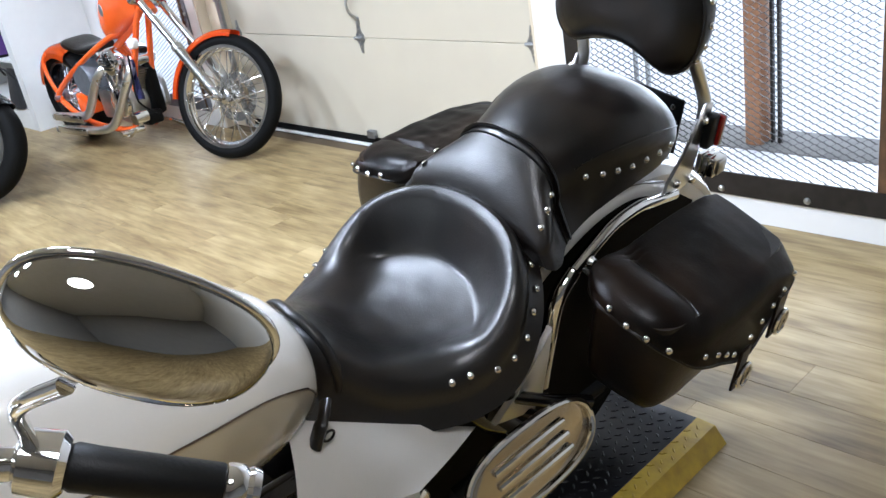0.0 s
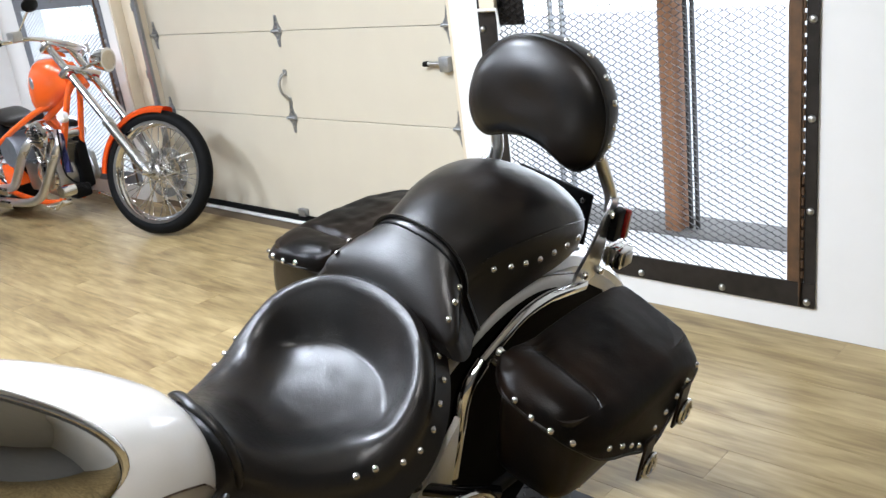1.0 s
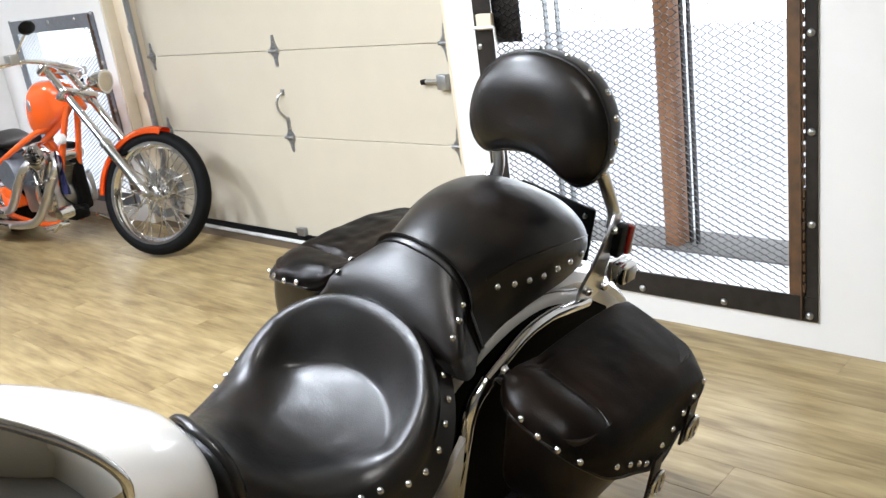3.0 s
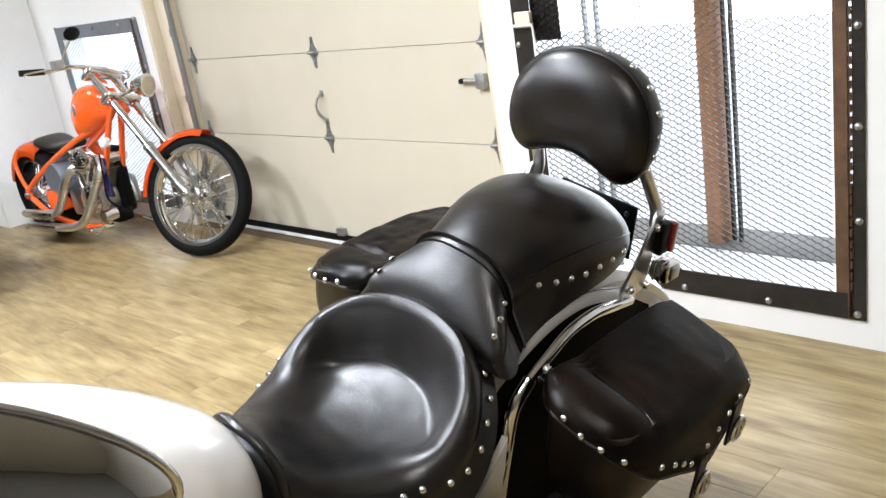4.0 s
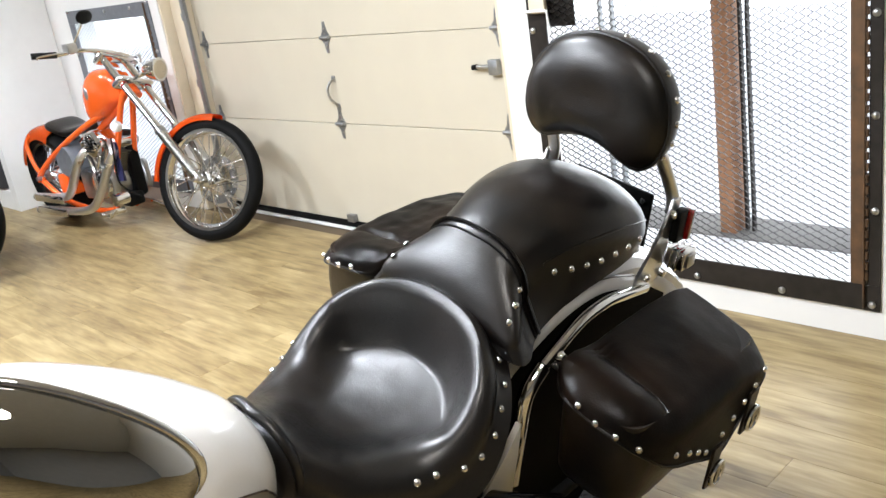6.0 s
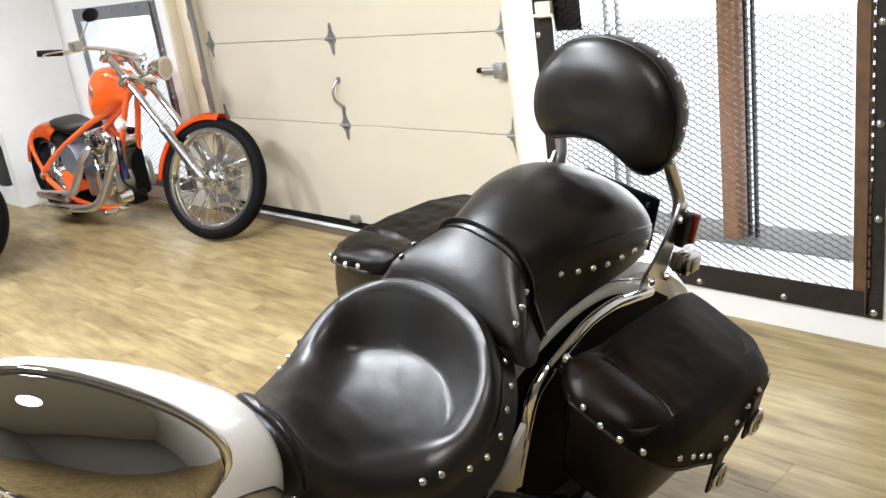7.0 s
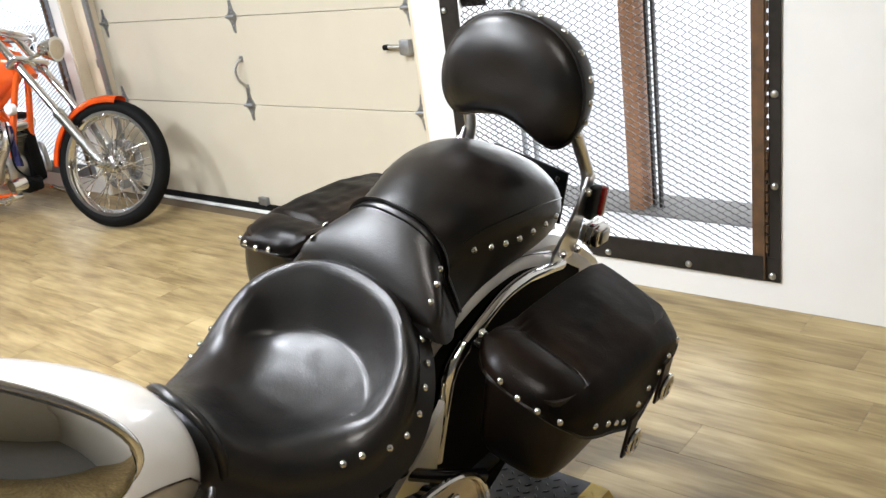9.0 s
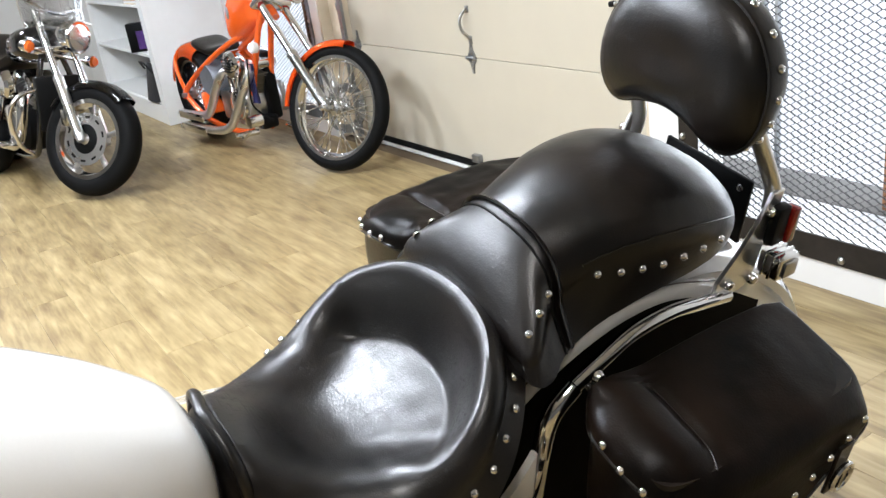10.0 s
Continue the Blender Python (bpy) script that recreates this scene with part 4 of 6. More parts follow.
# tank: rounded drop, narrow towards the seat
TK = [
    (-0.602, 0.064, 0.858, 0.750), (-0.614, 0.088, 0.888, 0.740), (-0.645, 0.114, 0.918, 0.736), (-0.700, 0.142, 0.962, 0.735),
    (-0.780, 0.168, 1.014, 0.738), (-0.860, 0.183, 1.054, 0.745), (-0.940, 0.188, 1.077, 0.755), (-1.020, 0.182, 1.084, 0.765), (-1.100, 0.155, 1.066, 0.78), (-1.150, 0.10, 1.03, 0.80), (-1.170, 0.03, 0.96, 0.83),
]
ty = [-s[0] for s in TK]


def tank_ring(y):
    w, top, low = (spl(ty, [s[k] for s in TK], -y) for k in (1, 2, 3))
    mid = low + (top - low) * 0.42
    ring = []
    for a in range(40):
        t = a / 40 * 2 * math.pi
        c, d = math.cos(t), math.sin(t)
        u = w * math.copysign(abs(c) ** 0.85, c)
        h = mid + ((top - mid) if d > 0 else (mid - low)) * math.copysign(abs(d) ** 0.85, d)
        ring.append(Vector((u, y, h)))
    return ring


tank = part("fuel_tank", sheet([tank_ring(-0.602 - 0.568 * i / 44) for i in range(45)], True, True), WHITE_PAINT, bike, "pearl white fuel tank with pale gold side panel")
for s in (1, -1):
    # gold panel on the flank with a dark line round it
    def flank_point(y, h):
        w, top, low = (spl(ty, [k2[k] for k2 in TK], -y) for k in (1, 2, 3))
        m = low + (top - low) * 0.42
        d = min(0.999, abs(h - m) / ((top - m) if h > m else (m - low)))
        return Vector((s * ((w + 0.0002) * (1 - d ** (2 / 0.85)) ** 0.425 + 0.0016), y, h))

    rows = []
    for i in range(33):
        q = i / 32
        y = -0.628 - 0.43 * q
        hi = spl([0, 0.06, 0.25, 0.5, 0.75, 1.0], [0.806, 0.846, 0.900, 0.936, 0.955, 0.958], q)
        lo = spl([0, 0.08, 0.3, 1.0], [0.798, 0.772, 0.765, 0.79], q)
        rows.append([flank_point(y, hi + (lo - hi) * j / 9) for j in range(10)])
    part("side_panel", sheet(rows), GOLD_PAINT, tank, "pale gold painted panel")
    part("pinstripe", tube([r[0] + Vector((s * 0.0006, 0, 0.0003)) for r in rows], 0.0014, 6), LINE_PAINT, tank, "dark brown pinstripe")
part("filler_cap", lathe([(0.034, 0), (0.034, 0.006), (0.028, 0.013), (0, 0.016)], pose(0.0, -0.93, 1.070, 8, 0, 0), 24), CHROME, tank, "chrome filler cap")

# side covers, white
for s in (1, -1):
    rows = []
    crest = (Vector((0.112, -0.690, 0.806)), Vector((0.206, -0.398, 0.652)))
    foot = (Vector((0.205, -0.745, 0.700)), Vector((0.246, -0.560, 0.668)))
    for i in range(15):
        q = i / 14
        a, b = crest[0].lerp(crest[1], q), foot[0].lerp(foot[1], q)
        row = []
        for j in range(13):
            r = j / 8
            p = a.lerp(b, min(1.0, r)) + Vector((0.010, 0, 0.010)) * math.sin(math.pi * min(1.0, r)) * (1 - 0.6 * q)
            if r > 1:
                p += Vector((0.012, 0.01, -0.16)) * (r - 1)
            row.append(Vector((s * p.x, p.y, p.z)))
        rows.append(row)
    bm = sheet(rows)
    bmesh.ops.solidify(bm, geom=bm.faces[:], thickness=0.006)
    part("side_cover", bm, WHITE_PAINT, bike, "pearl white side cover")
    bm = slab([(-0.335, 0.600), (-0.281, 0.641), (-0.240, 0.690), (-0.212, 0.745), (-0.207, 0.742), (-0.208, 0.66), (-0.208, 0.589), (-0.230, 0.56)], 0.012 * s, "x", 0.003)
    bmesh.ops.translate(bm, vec=(0.185 * s, 0, 0), verts=bm.verts)
    part("cover_fin", bm, WHITE_PAINT, bike, "white trim fin beside the seat")

# engine block, frame and running gear, dark behind the covers; the core is near-black filler
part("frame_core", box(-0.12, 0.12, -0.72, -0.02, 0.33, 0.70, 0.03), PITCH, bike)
part("crankcase", box(-0.17, 0.17, -0.95, -0.42, 0.20, 0.50, 0.05, 3), CHROME_WARM, bike, "polished crankcase")
part("primary_cover", lathe([(0.0, 0), (0.10, 0), (0.13, -0.012), (0.135, -0.035), (0.135, -0.06)], along((0.235, -0.58, 0.40), (0.4, -0.58, 0.40)), 28), CHROME, bike, "chrome primary cover")
for s in (1, -1):
    part("frame_tube", tube(smooth_line([(0.12 * s, -1.0, 0.70), (0.13 * s, -0.7, 0.70), (0.15 * s, -0.42, 0.66), (0.16 * s, -0.30, 0.55), (0.14 * s, -0.15, 0.40)], 6), 0.017, 10), BLACK_PAINT, bike)
    part("shock_rod", rod((0.155 * s, -0.33, 0.60), (0.16 * s, -0.12, 0.36), 0.02), MATT_BLACK, bike)
    part("swingarm", tube([(0.12 * s, -0.35, 0.36), (0.125 * s, 0.10, 0.36)], 0.024, 10), MATT_BLACK, bike)
part("bracket_arm", tube(smooth_line([(0.17, -0.30, 0.63), (0.23, -0.24, 0.62), (0.27, -0.17, 0.60)], 5), 0.012, 10), BLACK_PAINT, bike, "black footrest bracket")
part("bracket_arm", tube(smooth_line([(0.17, -0.27, 0.58), (0.22, -0.22, 0.56), (0.27, -0.16, 0.57)], 5), 0.010, 10), BLACK_PAINT, bike, "black footrest bracket")
# oval chrome passenger board with slots
oval = [(0.058 * math.copysign(abs(math.cos(a)) ** 0.8, math.cos(a)), 0.145 * math.copysign(abs(math.sin(a)) ** 0.8, math.sin(a))) for a in [k * math.pi / 20 for k in range(40)]]
TILT_B = pose(0.285, -0.355, 0.610, 0, 58, 0)
bm = slab(oval, 0.012, "z", 0.004)
bmesh.ops.transform(bm, matrix=TILT_B, verts=bm.verts)
# warm chrome here puts the brown floor's reflection into the colour
fb = part("footboard", bm, CHROME_WARM, bike, "oval chrome footboard with raised bars")
bm = tube([(a, b, 0.014) for a, b in oval], 0.006, 8, True)
bmesh.ops.transform(bm, matrix=TILT_B, verts=bm.verts)
part("rim", bm, CHROME, fb)
for k in (-0.024, 0.0, 0.024):
    bm = box(k - 0.006, k + 0.006, -0.085, 0.085, 0.012, 0.020, 0.004)
    bmesh.ops.transform(bm, matrix=TILT_B, verts=bm.verts)
    part("bar", bm, CHROME, fb)

# wheels
def wheel(parent, name, centre, radius, width, rim, spokes, mat_rim=CHROME):
    prof = [(rim, -width * 0.42), (rim + 0.02, -width * 0.5), (radius - 0.035, -width * 0.52), (radius - 0.012, -width * 0.38), (radius, -width * 0.14), (radius, width * 0.14), (radius - 0.012, width * 0.38), (radius - 0.035, width * 0.52), (rim + 0.02, width * 0.5), (rim, width * 0.42)]
    m = Matrix.Translation(centre) @ pose(0, 0, 0, 0, 90, 0)
    w = part(name, lathe(prof, m, 64, full=True), RUBBER, parent, "black rubber tyre on a bright rim")
    part("rim", lathe([(rim + 0.004, -width * 0.44), (rim - 0.012, -width * 0.40), (rim - 0.016, -width * 0.2), (rim - 0.026, 0), (rim - 0.016, width * 0.2), (rim - 0.012, width * 0.40), (rim + 0.004, width * 0.44), (rim - 0.004, 0)], m, 64, full=True), mat_rim, w, "bright metal rim")
    part("hub", lathe([(0.018, -width * 0.62), (0.045, -width * 0.45), (0.045, -width * 0.36), (0.026, -width * 0.3), (0.026, width * 0.3), (0.045, width * 0.36), (0.045, width * 0.45), (0.018, width * 0.62)], m, 24), mat_rim, w, "polished hub")
    if spokes:
        sm = finish(rod((0, 0, 0), (0, 0, 1), 0.0022, sides=6))
        sm.materials.append(CHROME)
        for k in range(spokes):
            side = 1 if k % 2 else -1
            a = k * 2 * math.pi / spokes
            lean = 0.45 if (k // 2) % 2 else -0.45
            p = Vector(centre) + Vector((side * width * 0.36, 0.042 * math.cos(a + lean * 2.6), 0.042 * math.sin(a + lean * 2.6)))
            q = Vector(centre) + Vector((0, (rim - 0.018) * math.cos(a), (rim - 0.018) * math.sin(a)))
            sp = part("spoke", sm, None, w)
            sp.matrix_local = along(p, q) @ Matrix.Diagonal((1, 1, (q - p).length, 1))
    return w


wheel(bike, "rear_wheel", (0, 0.06, 0.365), 0.315, 0.14, 0.215, 0)
wheel(bike, "front_wheel", (0, -1.62, 0.365), 0.315, 0.12, 0.215, 0)
for s in (1, -1):
    part("fork_leg", rod((0.11 * s, -1.60, 0.38), (0.11 * s, -1.22, 1.02), 0.026), CHROME, bike, "chrome fork leg")
part("triple_clamp", box(-0.14, 0.14, -1.28, -1.18, 0.93, 1.0, 0.012), CHROME, bike)
part("headlight", lathe([(0, -0.10), (0.05, -0.09), (0.085, -0.04), (0.095, 0.02), (0.09, 0.03), (0, 0.035)], along((0, -1.36, 0.93), (0, -1.6, 0.92)), 28), CHROME, bike)
part("front_fender", sheet([[(0.085 * math.sin(k / 6 * math.pi / 2 * 1.0), -1.62 + (0.345 - 0.03 * abs(k / 6) ** 2) * math.cos(radians(20 + 130 * i / 16)), 0.365 + (0.345 - 0.03 * abs(k / 6) ** 2) * math.sin(radians(20 + 130 * i / 16))) for k in range(-6, 7)] for i in range(17)]), WHITE_PAINT, bike, "pearl white front fender")

# handlebar with left grip, lever and mirror
HG0, HG1 = Vector((0.345, -1.030, 1.185)), Vector((0.425, -0.932, 1.148))
bar = part("handlebar", tube(smooth_line([(-0.34, -1.05, 1.19), (-0.28, -1.13, 1.20), (-0.12, -1.22, 1.06), (0, -1.22, 1.03), (0.12, -1.22, 1.06), (0.28, -1.13, 1.20), tuple(HG0 + (HG0 - HG1) * 0.1), tuple(HG0)], 7), 0.0127, 12), CHROME, bike, "chrome pulled-back handlebar")
grip = part("grip", lathe([(0.0165, 0), (0.0185, 0.004), (0.0178, 0.02), (0.0178, (HG1 - HG0).length - 0.022), (0.0165, (HG1 - HG0).length - 0.020)], along(HG0, HG1), 24), GRIP, bar, "black rubber grip")
d = (HG1 - HG0).normalized()
part("end_cap", lathe([(0.0180, 0), (0.0190, 0.003), (0.0190, 0.012), (0.0165, 0.016), (0.0185, 0.020), (0.0165, 0.026), (0, 0.028)], along(HG1 - d * 0.019, HG1 + d), 24), CHROME, bar, "chrome grip end cap")
part("switch_housing", lathe([(0.017, 0), (0.024, 0.004), (0.026, 0.03), (0.02, 0.036)], along(HG0 - d * 0.036, HG0), 20), CHROME, bar, "chrome switch housing")
MIRROR = Vector((0.478, -1.010, 1.393))
stalk = part("mirror_stalk", tube(smooth_line([tuple(HG0 - d * 0.02), tuple(HG0 + Vector((0.0, -0.02, 0.05))), tuple(HG0 + Vector((0.05, -0.03, 0.12))), tuple(MIRROR + Vector((-0.035, -0.035, -0.045)))], 6), 0.006, 10), CHROME, bar, "chrome mirror stalk")
# strap with a small ring under the seat's front
strap = part("seat_strap", tube(smooth_line([(0.122, -0.628, 0.806), (0.140, -0.645, 0.804), (0.149, -0.660, 0.794), (0.152, -0.672, 0.770)], 5), [0.010] * 8 + [0.012] * 8, 10, flat=0.6), LEATHER, bike, "black leather strap end")
part("ring", tube([(0.156, -0.650 + 0.009 * math.cos(a), 0.780 + 0.009 * math.sin(a)) for a in [k * math.pi / 8 for k in range(16)]], 0.002, 6, True), MATT_BLACK, strap, "small black ring")
# mirror shell: smooth oval dome with its back to the front
MA = Vector((0.50, 0.72, -0.48)).normalized()  # the long way of the oval
MN = Vector((0.78, -0.52, -0.10))
MN = (MN - MA * MN.dot(MA)).normalized()
MB = MN.cross(MA).normalized()


def oval_at(t, g):
    c, d = math.cos(t), math.sin(t)
    return MA * (0.070 * g * math.copysign(abs(c) ** 0.86, c)) + MB * (0.0375 * g * math.copysign(abs(d) ** 0.86, d))


rings = []
for i in range(1, 15):
    a = i / 14 * math.pi / 2
    g = math.sin(a)
    depth = 0.038 * math.sqrt(max(0.0, 1 - (g * 0.995) ** 2))
    rings.append([MIRROR + oval_at(t, g) + MN * depth for t in [k * math.pi / 24 for k in range(48)]])
rings.append([MIRROR + oval_at(t, 1.0) - MN * 0.006 for t in [k * math.pi / 24 for k in range(48)]])
shell = part("mirror_shell", sheet(rings, True, True), MIRROR_CHROME, bar, "oval chrome mirror shell")
part("rim", tube([MIRROR + oval_at(t, 1.008) - MN * 0.003 for t in [k * math.pi / 24 for k in range(48)]], 0.0028, 10, True), CHROME, shell, "rolled chrome rim")


# ---- wheel-chock platform under the motorcycle: tread plate ----
ramp = thing("wheel_platform", "black tread-plate platform with yellow painted edge", "platform", pose(0, 0, 0))
PX0, PX1, PY0, PY1, PZ = 2.16, 2.712, -2.95, -1.292, 0.048
part("deck", box(PX0, PX1, PY0, PY1, PZ - 0.006, PZ, 0.001, 1), PLATE, ramp, "black tread plate")
part("edge_strip", slab([(PX1 + 0.0005, PZ), (PX1 + 0.048, PZ - 0.004), (PX1 + 0.078, 0.002), (PX1 + 0.074, 0.0), (PX1 + 0.044, PZ - 0.009), (PX1 + 0.0005, PZ - 0.005)], PY1 - PY0, "y"), YELLOW, ramp, "yellow painted edge").location = (0, PY0, 0)
part("edge_strip", slab([(PX0 - 0.0005, PZ), (PX0 - 0.048, PZ - 0.004), (PX0 - 0.078, 0.002), (PX0 - 0.074, 0.0), (PX0 - 0.044, PZ - 0.009), (PX0 - 0.0005, PZ - 0.005)], PY1 - PY0, "y"), YELLOW, ramp, "yellow painted edge").location = (0, PY0, 0)
part("end_plate", box(PX0 - 0.04, PX1 + 0.04, PY1 + 0.0005, PY1 + 0.006, 0, PZ - 0.008, 0.001, 1), YELLOW, ramp)


def lozenges(x0, x1, y0, y1, z_of, mat, name, pitch=0.026):
    bm = bmesh.new()
    r = 0
    y = y0 + pitch / 2
    while y < y1 - 0.01:
        x = x0 + pitch * (0.3 if r % 2 else 0.8)
        k = r
        while x < x1 - 0.008:
            a = radians(45 if k % 2 else -45)
            c, s = math.cos(a), math.sin(a)
            z = z_of(x)
            ring = [(x + u * c - v * s, y + u * s + v * c) for u, v in ((0.011, 0), (0, 0.0035), (-0.011, 0), (0, -0.0035))]
            lo = [bm.verts.new((p, q, z_of(p) - 0.0002)) for p, q in ring]
            tip = [bm.verts.new((x + u * c, y + u * s, z_of(x + u * c) + 0.0022)) for u in (0.006, -0.006)]
            bm.faces.new((lo[0], lo[1], tip[0]))
            bm.faces.new((lo[1], tip[1], tip[0]))
            bm.faces.new((lo[1], lo[2], tip[1]))
            bm.faces.new((lo[2], lo[3], tip[1]))
            bm.faces.new((lo[3], tip[0], tip[1]))
            bm.faces.new((lo[3], lo[0], tip[0]))
            x += pitch
            k += 1
        y += pitch
        r += 1
    return tagged(part(name, bm, mat, ramp, smooth=False), kind="stuff")


lozenges(PX0 + 0.01, PX1, PY0, PY1, lambda x: PZ, PLATE, "tread_relief")
lozenges(PX1, PX1 + 0.048, PY0, PY1, lambda x: PZ - 0.004 * (x - PX1) / 0.048, YELLOW, "tread_relief")


# ---- the orange chopper ----
# its own axes: x forward, y to its left, z up; the rear contact is the origin
cd = math.degrees(math.atan2(0.181, 1.93))
chop = thing("chopper", "orange chopper motorcycle with chrome engine and long raked fork", "motorcycle", pose(-2.625, -0.585, 0, 0, 0, cd))


def side_wheel(parent, name, centre, radius, width, rim, spokes, steer=None, mat_rim=CHROME):
    """A wheel that rolls along x."""
    m = Matrix.Translation(centre) @ (steer or Matrix()) @ pose(0, 0, 0, 90, 0, 0)
    prof = [(rim, -width * 0.42), (rim + 0.02, -width * 0.5), (radius - 0.035, -width * 0.52), (radius - 0.012, -width * 0.40), (radius, -width * 0.14), (radius, width * 0.14), (radius - 0.012, width * 0.40), (radius - 0.035, width * 0.52), (rim + 0.02, width * 0.5), (rim, width * 0.42)]
    w = part(name, lathe(prof, m, 72, full=True), RUBBER, parent, "black tyre on a bright rim")
    part("rim", lathe([(rim + 0.006, -width * 0.45), (rim - 0.010, -width * 0.43), (rim - 0.018, -width * 0.30), (rim - 0.030, 0), (rim - 0.018, width * 0.30), (rim - 0.010, width * 0.43), (rim + 0.006, width * 0.45), (rim - 0.004, 0)], m, 72, full=True), mat_rim, w, "narrow metal rim")
    part("hub", lathe([(0.014, -width * 0.95), (0.020, -width * 0.62), (0.040, -width * 0.55), (0.040, -width * 0.45), (0.026, -width * 0.36), (0.026, width * 0.36), (0.040, width * 0.45), (0.040, width * 0.55), (0.020, width * 0.62), (0.014, width * 0.95)], m, 24), STEEL, w, "polished hub")
    if spokes:
        sm = finish(rod((0, 0, 0), (0, 0, 1), 0.0031, sides=6))
        sm.materials.append(CHROME)
        for k in range(spokes):
            side = 1 if k % 2 else -1
            a = k * 2 * math.pi / spokes
            lean = 0.5 if (k // 2) % 2 else -0.5
            p = m @ Vector((0.038 * math.cos(a + lean * 2.6), 0.038 * math.sin(a + lean * 2.6), side * width * 0.5))
            q = m @ Vector(((rim - 0.022) * math.cos(a), (rim - 0.022) * math.sin(a), 0))
            sp = part("spoke", sm, None, w)
            sp.matrix_local = along(p, q) @ Matrix.Diagonal((1, 1, (q - p).length, 1))
    return w


def arch(centre, radius, a0, a1, half, drop, turn=None, n=28, edge=0.02, thick=0.004):
    """A fender skin round centre, from angle a0 to a1 (degrees from forward, upwards)."""
    rows = []
    for i in range(n + 1):
        a = radians(a0 + (a1 - a0) * i / n)
        row = []
        for k in range(-7, 8):
            q = k / 7
            r = radius - drop * abs(q) ** 3
            v = Vector((r * math.cos(a), half * math.sin(min(1, abs(q) * 1.1) * math.pi / 2) * (1 if q > 0 else -1), r * math.sin(a)))
            row.append(Vector(centre) + ((turn or Matrix()) @ v))
        rows.append(row)
    bm = sheet(rows)
    bmesh.ops.solidify(bm, geom=bm.faces[:], thickness=thick)
    return bm


STEER = Matrix.Rotation(radians(24), 4, Vector((-0.66, 0, 0.717)).normalized())
AXLE = Vector((1.865, 0, 0.348))
TREE = Vector((1.185, 0, 1.050))
fw = side_wheel(chop, "front_wheel", AXLE, 0.347, 0.080, 0.281, 40, STEER)
part("brake_disc", lathe([(0.09, -0.003), (0.14, -0.003), (0.14, 0.003), (0.09, 0.003)], Matrix.Translation(AXLE) @ STEER @ pose(0, 0.07, 0, 90, 0, 0), 36, full=True), STEEL, fw)
part("front_fender", arch(AXLE, 0.372, 80, 182, 0.048, 0.04, STEER), ORANGE, chop, "orange painted front fender")


def at(v):
    return STEER @ Vector(v)


LEG = (AXLE - TREE).normalized()
for s in (-1, 1):
    o = at((0, 0.095 * s, 0))
    leg = part("fork_tube", rod(TREE + o - LEG * 0.06, AXLE + o, 0.0215, sides=18), CHROME, chop, "chrome fork tube")
    part("slider", lathe([(0.0300, 0), (0.0335, 0.012), (0.030, 0.035), (0.030, 0.36), (0.026, 0.40), (0.014, 0.42)], along(AXLE + o - LEG * 0.40, AXLE + o), 20), STEEL, leg, "satin fork slider")
    part("axle_nut", lathe([(0.016, 0), (0.016, 0.02), (0.008, 0.028), (0, 0.028)], along(AXLE + o * 1.25, AXLE + o * 3), 12), CHROME, leg)
for q in (0.0, 0.20):
    c = TREE + LEG * q
    bm = box(-0.045, 0.045, -0.135, 0.135, -0.018, 0.018, 0.012)
    bmesh.ops.transform(bm, matrix=Matrix.Translation(c) @ STEER @ pose(0, 0, 0, 0, -42, 0), verts=bm.verts)
    part("triple_tree", bm, CHROME, chop)
# handlebar
bar_pts = [at(p) + TREE for p in [(-0.15, -0.36, -0.01), (-0.11, -0.30, 0.0), (-0.02, -0.22, 0.03), (0.03, -0.10, 0.035), (0.04, 0, 0.035), (0.03, 0.10, 0.035), (-0.02, 0.22, 0.03), (-0.11, 0.30, 0.0), (-0.15, 0.36, -0.01)]]
cbar = part("handlebar", tube(smooth_line([tuple(p) for p in bar_pts], 6), 0.0125, 10), CHROME, chop, "chrome drag handlebar")
for s in (-1, 1):
    p, q = at((-0.20, 0.42 * s, -0.02)) + TREE, at((-0.12, 0.315 * s, -0.003)) + TREE
    part("grip", tube([p, q], 0.018, 14), GRIP, cbar, "black and chrome grip")
    r = at((-0.07, 0.26 * s, 0.02)) + TREE
    part("control_block", box(r.x - 0.035, r.x + 0.035, r.y - 0.03, r.y + 0.03, r.z - 0.01, r.z + 0.045, 0.008), STEEL, cbar, "chrome brake reservoir")
    part("lever", tube(smooth_line([tuple(r + at((0.02, 0, 0))), tuple(p + at((0.07, 0, -0.005))), tuple(p + at((0.05, 0, -0.02)))], 5), 0.006, 8), CHROME, cbar)
    if s > 0:
        continue
    mi = at((0.02, 0.24 * s, 0.21)) + TREE
    part("mirror_stem", tube([tuple(r), tuple(mi)], 0.005, 8), CHROME, cbar)
    part("mirror", lathe([(0, -0.012), (0.035, -0.010), (0.048, 0), (0.048, 0.006), (0, 0.007)], along(mi, mi + at((-1, 0.1 * s, 0.1))) @ Matrix.Diagonal((1.4, 0.8, 1, 1)), 24), MATT_BLACK, cbar, "small black oval mirror")
